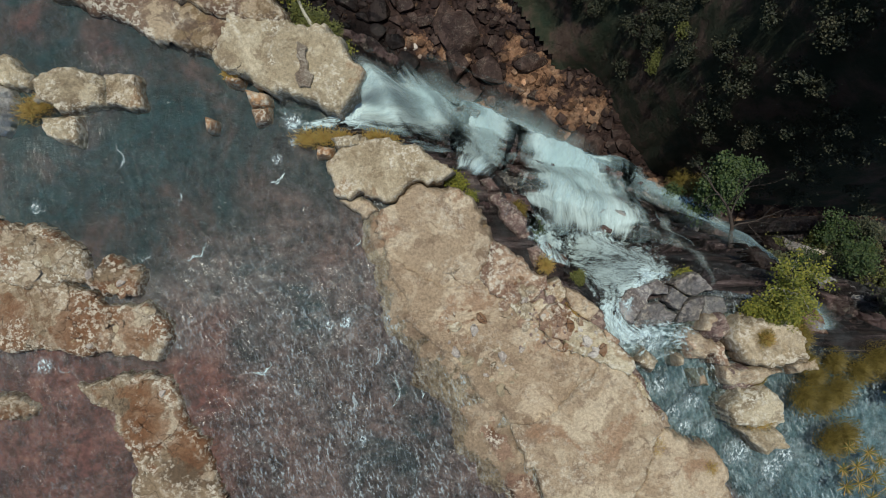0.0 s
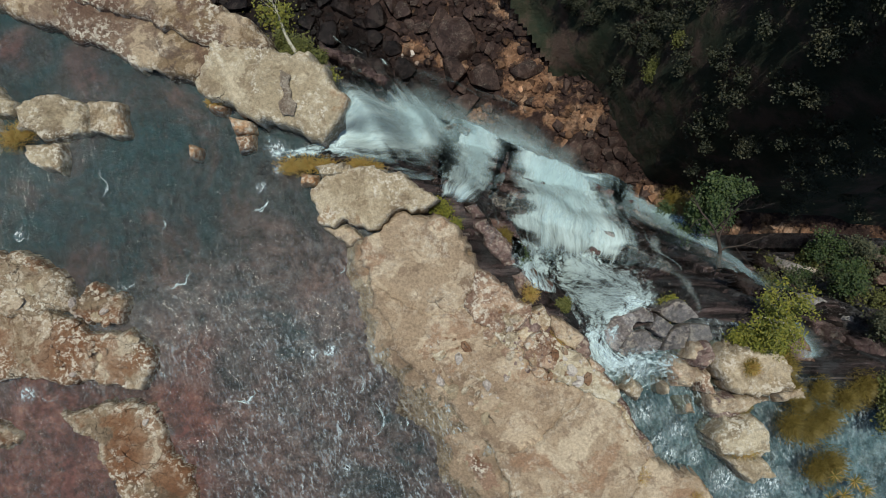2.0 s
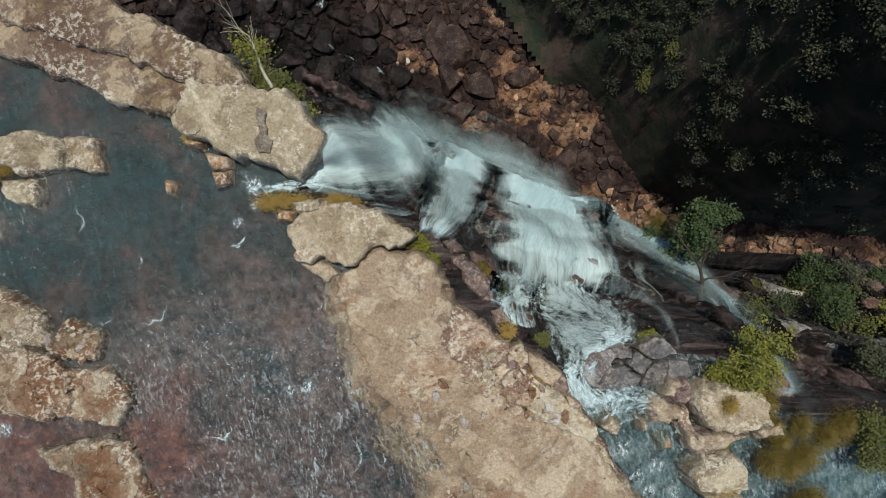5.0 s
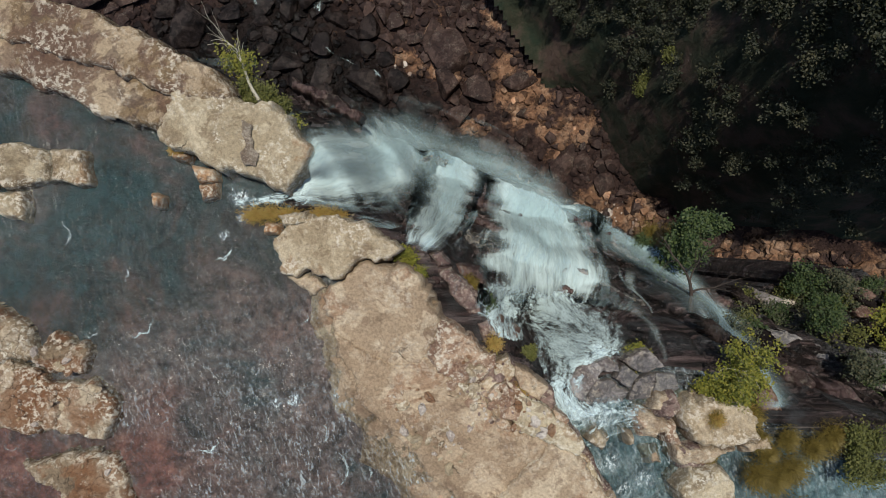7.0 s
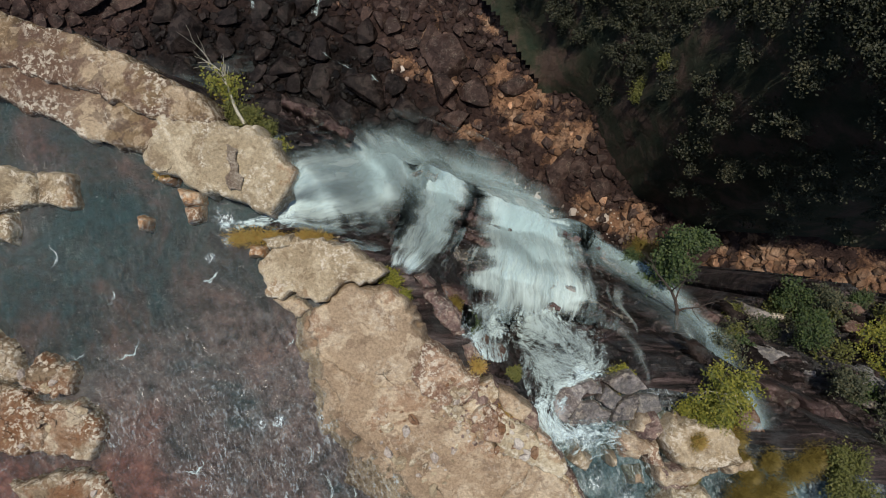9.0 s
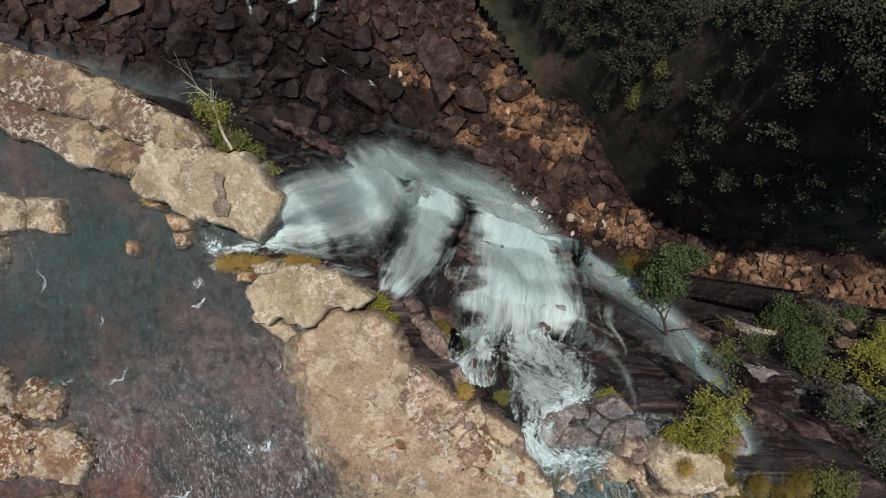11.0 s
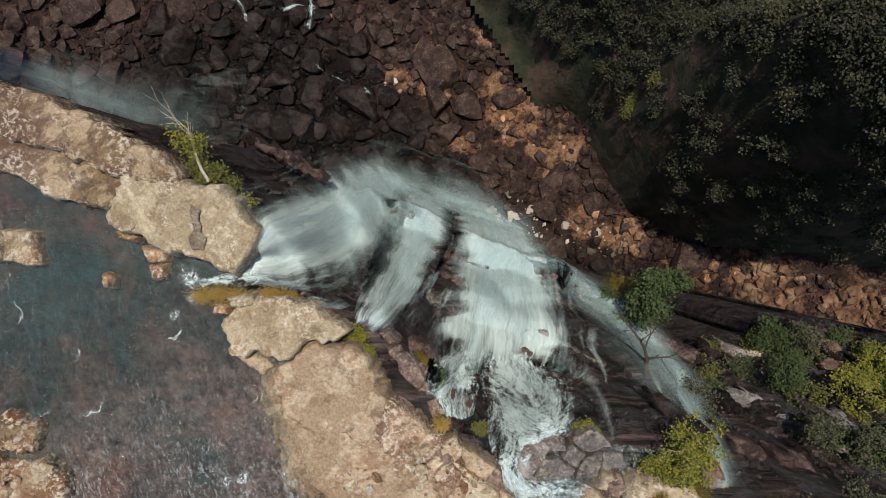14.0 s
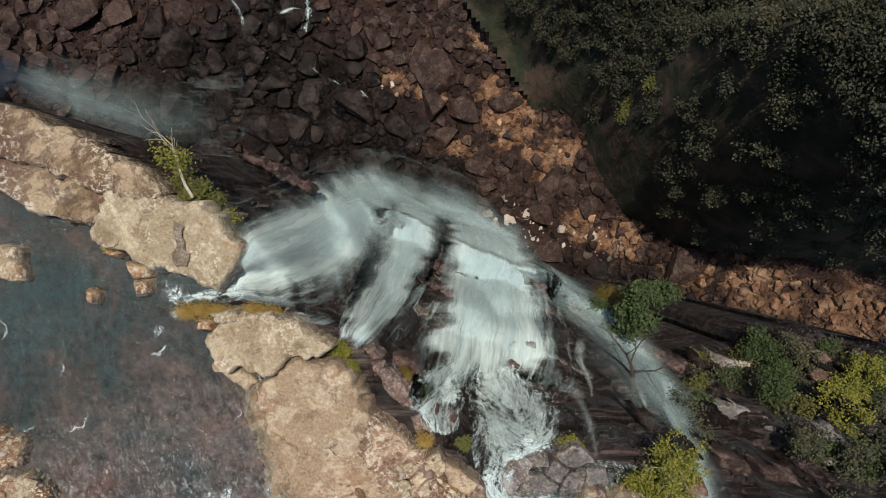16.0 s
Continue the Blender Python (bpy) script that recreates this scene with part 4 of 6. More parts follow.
# long ledges of the cliff
for k, (pts, z, m, label) in enumerate((
        ([(3.95, 3.85, -9.0), (5.93, 3.89, -8.6), (8.29, 3.05, -8.6), (11.00, 1.70, -8.6), (14.38, 0.51, -8.6), (17.75, -0.74, -8.6), (19.27, -1.78, -8.6), (16.74, -2.12, -8.6), (13.70, -1.11, -8.6), (10.66, 0.18, -8.6), (7.95, 1.53, -8.6), (5.59, 2.54, -8.6)], -9.0, M_LEDGE_GREY, "long wet grey ledge under the falls"),
        ([(10.92, 6.26, -15.0), (13.89, 4.95, -15.0), (16.27, 3.76, -15.0), (19.43, 1.70, -15.0), (22.41, -0.32, -15.0), (22.01, -1.11, -15.0), (19.04, 0.64, -15.0), (15.87, 2.58, -15.0), (13.49, 3.76, -15.0), (11.12, 5.23, -15.0)], -15.0, M_LEDGE_RED, "reddish layered ledge along the brink"),
        ([(2.17, 4.77, -9.0), (3.88, 4.53, -9.0), (5.59, 3.99, -9.0), (4.90, 3.58, -9.0), (2.86, 4.02, -9.0)], -9.0, M_LEDGE_GREY, "pale broken ledge between the falls"),
        ([(3.59, 7.33, -15.0), (5.97, 6.74, -15.0), (8.34, 5.55, -15.0), (7.95, 4.95, -15.0), (5.17, 5.94, -15.0)], -15.0, M_LEDGE_RED, "purplish red layered ledge between the falls"),
        ([(3.50, 6.04, -13.0), (5.58, 5.48, -13.0), (7.09, 4.72, -13.0), (5.95, 4.53, -13.0), (3.69, 5.36, -13.0)], -13.0, M_LEDGE_RED, "purplish red layered ledge between the falls"),
        ([(-7.05, 14.03, -9.0), (-4.58, 13.20, -10.0), (-2.33, 11.90, -11.0), (-2.69, 11.36, -11.0), (-5.29, 12.33, -10.0), (-7.22, 13.24, -9.0)], -9.5, M_LEDGE_RED, "dark cracked ledge below the boulder slab"),
        ([(0.22, 9.98, -15.0), (1.61, 10.22, -15.0), (2.80, 9.83, -15.0), (2.60, 9.31, -15.0), (0.82, 9.43, -15.0)], -14.8, M_LEDGE_GREY, "grey rock splitting the falling water"),
        ([(8.75, 1.30, -8.0), (9.41, 1.57, -8.0), (10.08, 1.30, -8.0), (9.91, 0.80, -8.0), (9.08, 0.80, -8.0)], -7.9, M_LEDGE_RED, "pair of round stones in the falling water"),
        ([(18.95, -2.07, -3.0), (20.24, -2.36, -3.0), (21.39, -3.22, -3.0), (20.96, -3.80, -3.0), (19.38, -3.08, -3.0)], -3.0, M_LEDGE_RED, "brown broken ledge beside the side fall"),
        ([(21.89, -3.14, -4.0), (23.66, -3.88, -4.0), (25.14, -4.76, -4.0), (24.26, -5.36, -4.0), (22.18, -4.17, -4.0)], -4.0, M_LEDGE_RED, "brown broken ledge beside the side fall"),
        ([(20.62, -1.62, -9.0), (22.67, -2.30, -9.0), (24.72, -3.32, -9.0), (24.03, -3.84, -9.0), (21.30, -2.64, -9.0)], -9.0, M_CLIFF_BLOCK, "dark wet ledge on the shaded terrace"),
        ([(2.74, 1.80, -3.0), (3.74, 1.94, -3.0), (4.32, 0.80, -3.0), (3.45, 0.51, -3.0)], -1.0, M_MAUVE, "brown boulder wedged beside the falls"),
        ([(2.10, 2.59, -1.0), (2.72, 2.72, -1.0), (3.53, 1.86, -1.0), (4.15, 0.57, -1.0), (3.53, 0.24, -1.0), (2.72, 1.10, -1.0)], -0.3, M_MAUVE, "mauve-brown boulder wedged beside the falls"),
        ([(1.56, 3.31, -1.0), (2.26, 3.47, -1.0), (2.75, 2.77, -1.0), (2.10, 2.56, -1.0)], -0.45, M_MAUVE, "mauve-brown boulder wedged beside the falls"),
        ([(3.80, 0.03, -1.0), (4.42, 0.24, -1.0), (5.14, -0.73, -1.0), (4.79, -1.32, -1.0), (4.20, -0.78, -1.0)], -0.15, M_MAUVE, "mauve-brown boulder wedged beside the falls"),
        ([(3.19, 2.76, -3.0), (4.20, 2.62, -3.0), (4.63, 1.32, -3.0), (3.97, 1.47, -3.0)], -1.7, M_LEDGE_RED, "brown boulder wedged beside the falls"),
        ([(1.44, 2.42, -2.0), (2.33, 2.42, -2.0), (2.83, 2.00, -2.0), (2.00, 1.81, -2.0)], -1.0, M_LEDGE_RED, "brown boulder wedged beside the falls"))):
    ring = [p[:2] for p in pts]
    rock("cliff_ledge", ring, 0.0, m, label, "ledge", foot=-1.3, bevel=0.3, relief=0.5, seed=950 + 4 * k, group="cliff ledges", gap=-0.05).location.z = z - 1.3

pothole = rock("rain_puddle", [(-6.41, 9.22), (-6.20, 9.06), (-6.13, 7.98), (-5.82, 7.67), (-5.95, 7.31), (-6.31, 7.31), (-6.51, 7.67), (-6.31, 8.09)], 0.02, rock_material("damp_brown_stone", (0.15, 0.12, 0.09), (0.18, 0.145, 0.11), (0.21, 0.17, 0.13), 0.3, rough=0.5), "brown damp hollow worn into the boulder's top", "puddle", foot=-0.05, relief=0.0, seed=700, bevel=0.05)
pothole.location.z = 1.17


# ---- falling water ----
def veil(name, path, material, label, nv=70, nu=26, depth=0.25, rim=0.2, head=0.04, tail=0.35, strength=1.0, seed=0, layers=2, haze=0.25, spread=0.3):
    """Sheets of water along a path of (left rim, right rim) pairs of points, with a rippled depth and soft rims."""
    left, right = [np.array(a) for a, b in path], [np.array(b) for a, b in path]
    t = np.linspace(0, len(path) - 1, nv)

    def along(pts):
        pts = np.array(pts)
        i = np.clip(t.astype(int), 0, len(pts) - 2)
        f = (t - i)[:, None]
        p0, p1, p2, p3 = pts[np.maximum(i - 1, 0)], pts[i], pts[i + 1], pts[np.minimum(i + 2, len(pts) - 1)]
        return 0.5 * (2 * p1 + (p2 - p0) * f + (2 * p0 - 5 * p1 + 4 * p2 - p3) * f * f + (3 * p1 - p0 - 3 * p2 + p3) * f ** 3)

    L, R = along(left), along(right)
    u = np.linspace(0, 1, nu)[None, :]
    vv = (t / t[-1])[:, None]
    w = np.linalg.norm(R - L, axis=1)[:, None]
    mid = (L + R) / 2
    run = np.concatenate([[0], np.cumsum(np.linalg.norm(np.diff(mid, axis=0), axis=1))])[:, None]
    root = tagged(new(name), label, "waterfall", "strands of the waterfall", "structure")
    for k in range(layers):
        spray = k > 0 and material is M_VEIL
        wide = u + (0.6 if spray else spread) * (u - 0.5)
        g = L[:, None, :] * (1 - wide)[..., None] + R[:, None, :] * wide[..., None]
        bulge = depth * (1.5 * fbm(u * 5 + 0 * vv, vv * 4 + 0 * u, seed + 3 * k) + 0.7 * k) * np.minimum(1, 3 * vv)
        g = g + bulge[..., None] * np.array([0.3, 0.5, 0.9])
        lift = np.max([cliff_height(g[..., 0] + dx, g[..., 1] + dy) for dx, dy in ((0, 0), (0.25, 0.25), (-0.25, 0.1), (0.1, -0.25), (0.5, 0.4))], axis=0)
        pad = np.pad(lift, ((4, 4), (1, 1)), mode="edge")
        lift = np.max([pad[4 + i:4 + i + nv, 1 + j:1 + j + nu] for i in range(-4, 5) for j in (-1, 0, 1)], axis=0)
        pad = np.pad(lift, ((5, 5), (2, 2)), mode="edge")
        lift = np.mean([pad[5 + i:5 + i + nv, 2 + j:2 + j + nu] for i in range(-5, 6) for j in (-2, 0, 2)], axis=0)
        g[..., 2] = np.maximum(g[..., 2], lift + 0.35 + 0.2 * k)
        ragged = 0.22 * fbm(run * 0.5 + 0 * u, u * 0 + 1.7 * k + 0.5 * (u > 0.5), seed + 9) + 0.06
        edge = np.minimum(u, 1 - u) - np.clip(ragged, 0, 0.3)
        side_fade = smooth(0.0, 1.0, edge / (rim + 0.15 * k))
        end_fade = smooth(0, max(head, 1e-3), vv) * smooth(0, max(tail, 1e-3), 1 - vv)
        amount = strength * side_fade * end_fade * (0.9 * smooth(0.05, 0.45, vv) if spray else 1.0)
        uvs = np.stack(np.broadcast_arrays((u - 0.5) * np.mean(w) + 3.7 * k + seed * 1.3, run + 6.0 * k), -1).reshape(-1, 2)
        mesh_object("water_sheet", g.reshape(-1, 3), grid_faces(nv, nu), M_MIST if spray else material, root, attrs={"fade": amount, "mist": np.clip(haze + 1.5 * smooth(0.25, 0.95, vv) * (haze > 0) + 0 * u, 0, 1)}, uvs=uvs)
    return root


veil("waterfall_outlet", [((-4.79, 6.31, 0.10), (-4.61, 5.88, 0.10)), ((-4.71, 7.47, -1.50), (-3.52, 5.62, -1.50)), ((-4.39, 8.52, -4.00), (-1.92, 5.42, -4.00)), ((-3.78, 9.89, -7.50), (-0.58, 5.67, -7.50)), ((-3.13, 11.60, -12.00), (0.40, 6.78, -12.00)), ((-2.45, 13.27, -18.00), (0.96, 8.75, -18.00)), ((-1.50, 14.68, -27.00), (2.06, 10.86, -27.00)), ((-0.23, 15.51, -42.00), (3.19, 12.12, -42.00)), ((1.73, 15.00, -60.00), (4.16, 12.60, -60.00))], M_VEIL, "white torrent leaping from the river's outlet into the gorge", nv=130, nu=44, seed=1, layers=3, tail=0.4, depth=0.35, rim=0.28, head=0.06, haze=0.2)
veil("waterfall_second", [((0.47, 3.76, -0.90), (1.87, 3.28, -0.90)), ((0.69, 4.29, -2.50), (2.44, 3.81, -2.50)), ((0.94, 5.43, -6.00), (3.14, 4.81, -6.00)), ((1.07, 7.39, -11.00), (3.84, 6.39, -11.00)), ((1.14, 9.56, -17.00), (4.63, 8.13, -17.00)), ((1.02, 11.99, -26.00), (4.80, 10.37, -26.00)), ((0.69, 14.06, -40.00), (3.94, 12.39, -40.00)), ((0.68, 15.00, -60.00), (3.10, 13.40, -60.00))], M_VEIL, "narrow white strand of the waterfall over dark rock", nv=100, nu=30, seed=2, layers=3, tail=0.4, rim=0.3, depth=0.3, head=0.12, haze=0.15, strength=0.85)
veil("waterfall_main", [((4.48, 0.87, -1.50), (10.99, 0.36, -9.00)), ((4.69, 2.32, -5.00), (11.63, 1.68, -10.50)), ((5.11, 3.96, -9.00), (11.92, 3.54, -13.00)), ((5.79, 5.81, -14.00), (12.04, 5.56, -17.50)), ((6.19, 8.14, -20.00), (11.87, 7.47, -22.00)), ((5.90, 10.30, -28.00), (11.45, 9.34, -30.00)), ((5.43, 11.68, -42.00), (10.25, 10.87, -42.00)), ((6.01, 12.04, -60.00), (9.40, 11.01, -60.00))], M_VEIL, "broad white curtain of the waterfall dropping from the ledge", nv=120, nu=60, seed=3, layers=3, tail=0.6, depth=0.35, rim=0.16, head=0.12, haze=0.2, strength=0.95)
veil("waterfall_cascade", [((7.62, -4.58, -0.50), (10.12, -4.04, -0.50)), ((7.33, -3.05, -0.90), (8.81, -3.39, -0.90)), ((7.28, -2.11, -3.00), (9.52, -2.10, -3.00)), ((7.28, -1.20, -5.00), (10.32, -1.18, -6.00)), ((7.26, -0.25, -8.00), (10.94, -0.33, -8.50)), ((7.20, 1.10, -9.00), (11.01, 0.80, -9.50))], M_FROTH, "frothing cascade tumbling down the wet rocks", nv=90, nu=44, seed=4, layers=2, tail=0.1, depth=0.3, rim=0.15, haze=0.0, strength=0.72)
veil("waterfall_left_cascade", [((4.78, -0.53, -1.20), (6.02, -0.83, -2.00)), ((4.29, 0.37, -2.50), (6.27, -0.04, -3.50)), ((4.25, 1.01, -4.50), (6.63, 0.54, -5.50)), ((4.40, 1.88, -7.00), (7.19, 1.42, -8.00))], M_FROTH, "white froth spilling down beside the wedged boulders", nv=60, nu=34, seed=15, layers=2, tail=0.15, depth=0.25, rim=0.25, haze=0.0, strength=0.85)
veil("waterfall_head", [((11.65, -3.72, -0.05), (11.65, -4.50, -0.05)), ((10.36, -3.38, -0.10), (10.18, -4.78, -0.10)), ((9.15, -3.60, -0.20), (9.02, -5.30, -0.20)), ((8.04, -3.50, -0.30), (8.12, -4.95, -0.30)), ((7.62, -2.82, -0.60), (8.42, -3.21, -0.60))], M_FROTH, "white froth of the stream gathering above the drop", nv=70, nu=34, seed=5, layers=2, depth=0.1, tail=0.1, rim=0.3, haze=0.0, strength=0.42)
veil("waterfall_thin", [((12.49, -1.82, -0.90), (12.76, -1.66, -0.90)), ((12.39, -0.95, -3.50), (12.75, -0.78, -3.30)), ((12.30, -0.15, -5.50), (12.86, 0.04, -5.50)), ((11.85, 0.44, -8.60), (13.24, 0.11, -8.60)), ((11.73, 1.31, -10.00), (12.96, 0.96, -10.00))], M_VEIL, "thin trickle of water over the dark ledge", nv=60, nu=14, seed=6, layers=1, strength=0.24, rim=0.4, depth=0.1)
veil("waterfall_thread", [((13.38, 0.17, -9.30), (13.86, 0.31, -9.30)), ((13.62, 1.33, -12.00), (14.29, 1.45, -12.00)), ((14.06, 2.35, -15.50), (14.62, 2.44, -15.50))], M_VEIL, "thin trickle of water over the dark ledge", nv=40, nu=10, seed=16, layers=1, strength=0.4, rim=0.4, depth=0.1, tail=0.5, head=0.2)
veil("waterfall_thread", [((15.73, -0.33, -8.80), (16.13, -0.19, -8.80)), ((15.84, 0.79, -12.00), (16.43, 0.94, -12.00)), ((16.10, 1.69, -16.00), (16.75, 1.85, -16.00))], M_VEIL, "thin trickle of water over the dark ledge", nv=40, nu=10, seed=18, layers=1, strength=0.35, rim=0.4, depth=0.1, tail=0.5, head=0.2)
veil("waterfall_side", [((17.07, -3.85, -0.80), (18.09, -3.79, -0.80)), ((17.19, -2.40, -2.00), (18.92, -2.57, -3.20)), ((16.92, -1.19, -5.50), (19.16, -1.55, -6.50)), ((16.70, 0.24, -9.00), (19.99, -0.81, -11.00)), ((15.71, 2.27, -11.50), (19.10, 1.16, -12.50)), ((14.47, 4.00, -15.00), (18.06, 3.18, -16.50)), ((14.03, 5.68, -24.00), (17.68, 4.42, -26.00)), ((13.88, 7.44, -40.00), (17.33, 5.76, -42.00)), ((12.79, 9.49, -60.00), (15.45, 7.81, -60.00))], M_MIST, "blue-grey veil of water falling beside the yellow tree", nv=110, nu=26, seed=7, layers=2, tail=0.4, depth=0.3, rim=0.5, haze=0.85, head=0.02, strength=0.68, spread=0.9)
veil("waterfall_side_haze", [((15.96, -2.51, -7.00), (20.08, -2.79, -8.00)), ((14.36, 0.07, -8.50), (20.16, -0.70, -10.50)), ((13.14, 2.33, -12.00), (19.90, 1.30, -14.00)), ((11.97, 4.63, -17.00), (18.82, 3.48, -18.50)), ((10.97, 6.99, -25.00), (17.24, 5.46, -27.00)), ((10.56, 8.92, -40.00), (14.94, 7.44, -40.00))], M_MIST, "thin blue-grey spray drifting over the wet ledges", nv=70, nu=26, seed=17, layers=1, tail=0.35, head=0.3, strength=0.5, depth=0.4, rim=0.5, haze=0.95)
veil("waterfall_far", [((-45.23, 28.39, -25.00), (-45.22, 24.01, -25.00)), ((-46.88, 30.14, -36.00), (-46.86, 24.97, -36.00)), ((-48.29, 31.97, -48.00), (-48.27, 25.70, -48.00)), ((-47.08, 33.58, -60.00), (-45.43, 24.08, -60.00)), ((-43.30, 35.50, -75.00), (-41.36, 22.60, -75.00)), ((-33.68, 39.32, -90.00), (-33.08, 24.22, -90.00))], M_MIST, "hazy blue-grey veil of a further waterfall in shade", nv=90, nu=34, seed=8, layers=3, tail=0.55, strength=0.95, depth=0.6, rim=0.55, haze=0.8, head=0.1)
veil("waterfall_spray", [((-4.01, 14.15, -19.00), (-0.53, 9.84, -19.00)), ((-0.73, 15.19, -24.00), (1.68, 10.51, -24.00)), ((3.16, 14.56, -28.00), (4.21, 9.68, -28.00)), ((8.05, 12.78, -28.00), (7.55, 8.66, -28.00)), ((11.70, 9.90, -26.00), (10.47, 6.67, -26.00)), ((14.69, 7.43, -26.00), (13.21, 4.70, -26.00))], M_MIST, "pale drifting spray along the foot of the falls", nv=60, nu=30, seed=9, layers=2, tail=0.25, head=0.2, strength=0.5, depth=0.8, rim=0.5, haze=0.9)
veil("waterfall_rapid", [((-7.68, 6.46, 0.1), (-7.52, 5.06, 0.1)), ((-6.84, 6.24, 0.12), (-6.74, 5.21, 0.12)), ((-5.80, 6.14, 0.12), (-5.65, 5.52, 0.12)), ((-4.77, 6.41, 0.08), (-4.62, 5.58, 0.08)), ((-3.79, 6.81, -0.3), (-3.52, 5.76, -0.3))], M_FROTH, "frothing little rapid where the river narrows to its outlet", nv=50, nu=24, seed=14, layers=1, tail=0.15, head=0.25, depth=0.06, rim=0.35, strength=0.7, haze=0.0)
for k, path in enumerate(([(-22.67, 56.73, -97.0), (-21.41, 53.87, -97.0), (-22.10, 49.30, -97.0)], [(-20.73, 42.56, -97.0), (-20.04, 41.76, -97.0), (-19.36, 41.08, -97.0)], [(-17.07, 40.28, -97.0), (-16.27, 39.59, -97.0), (-15.47, 39.25, -97.0)], [(-11.22, 37.98, -96.0), (-10.66, 37.30, -96.0), (-10.32, 36.62, -96.0)], [(-36.95, 56.16, -97.0), (-34.66, 53.30, -97.0), (-33.98, 50.33, -97.0)], [(-27.24, 52.73, -97.0), (-24.38, 53.76, -97.0), (-22.67, 53.53, -97.0)])):
    veil("rivulet", [((x - 0.55, y + 0.2, z + 1.3), (x + 0.55, y - 0.2, z + 1.3)) for x, y, z in path], M_FROTH, "white rivulet foaming between the gorge floor's boulders", nv=24, nu=10, seed=20 + k, layers=1, tail=0.3, head=0.3, rim=0.4, depth=0.1, strength=0.55, haze=0.0)


# crescents of foam behind drowned rocks: centre, radius, and the way they face in degrees
def foam_crescent(x, y, r, way, seed):
    turn = np.linspace(-1.15, 1.15, 40)[:, None] + radians(way)
    u = np.linspace(0, 1, 8)[None, :]
    wide = 0.17 * r ** 0.5 * np.cos((turn - radians(way)) * 1.25) * (1 + 0.7 * vnoise(turn * 4 + 0 * u, 0 * turn + u * 0, seed))
    rad = r * (1 + 0.16 * vnoise(turn * 2.5 + 0 * u, 0 * turn + 0 * u, seed + 1)) + wide * (u - 0.5)
    g = np.stack([x + rad * np.cos(turn), y + rad * np.sin(turn), 0.06 + 0.03 * np.sin(math.pi * u) + 0 * turn], -1)
    fade = np.clip(np.minimum(u, (1 - u) * 3) * 4, 0, 1) * np.clip(np.cos((turn - radians(way)) * 1.3) * 2, 0, 1)
    uvs = np.stack(np.broadcast_arrays(u * 0.5 + seed, turn * 2.5 * r), -1).reshape(-1, 2)
    ob = mesh_object("foam_crescent", g.reshape(-1, 3), grid_faces(40, 8), M_FROTH, attrs={"fade": 0.5 * fade + 0 * turn, "mist": 0 * fade}, uvs=uvs)
    return tagged(ob, "thin white foam crescent behind a drowned rock", "foam", "foam crescents")


for k, (p, r, way) in enumerate((((-15.68, 4.27), 0.9, -25), ((-11.69, 0.28), 0.75, -50), ((-10.66, -4.04), 0.55, -75), ((-7.83, 3.50), 0.5, -50), ((-3.58, -4.87), 0.6, -10), ((-2.94, -6.54), 0.85, -5), ((-8.47, -5.12), 0.55, -60), ((-11.05, 0.80), 0.5, 60), ((-4.22, 0.41), 0.4, -50), ((-13.75, -0.10), 0.4, -80), ((-1.26, -6.67), 0.35, 0), ((-18.64, 2.09), 0.4, -70), ((-12.46, 2.34), 0.4, -20), ((-5.00, -3.84), 0.5, 40), ((-17.35, -5.12), 0.5, -80), ((0.67, -3.84), 0.5, 30))):
    foam_crescent(p[0], p[1], r, way, 70 + 3 * k)


# ---- plants ----
def tube(verts, faces, a, b, ra, rb, sides=6):
    a, b = Vector(a), Vector(b)
    d = (b - a).normalized()
    p = d.orthogonal().normalized()
    q = d.cross(p)
    base = len(verts)
    for c, r in ((a, ra), (b, rb)):
        for k in range(sides):
            w = 2 * math.pi * k / sides
            verts.append(c + r * (math.cos(w) * p + math.sin(w) * q))
    faces += [(base + k, base + (k + 1) % sides, base + sides + (k + 1) % sides, base + sides + k) for k in range(sides)]


def branches(rng, start, heading, length, radius, depth, spread, verts, faces, tips, droop=0.0):
    """A tapered limb in short bent stretches that forks into thinner ones; tips collects the twig ends."""
    p, d, r = Vector(start), Vector(heading).normalized(), radius
    steps = 4
    for s in range(steps):
        d = (d + Vector([rng.uniform(-1, 1) for _ in range(3)]) * 0.3 + Vector((0, 0, 0.06 - droop))).normalized()
        q = p + d * (length / steps)
        tube(verts, faces, p, q, r, r * 0.82, 6 if depth > 1 else 4)
        p, r = q, r * 0.82
        if depth > 0 and s >= 1:
            side_way = (d + Vector([rng.uniform(-1, 1) for _ in range(3)]) * spread).normalized()
            branches(rng, p, side_way, length * rng.uniform(0.5, 0.75), r * 0.6, depth - 1, spread, verts, faces, tips, droop)
    tips.append((p, d))
    if depth > 0:
        branches(rng, p, d, length * 0.6, r, depth - 1, spread, verts, faces, tips, droop)


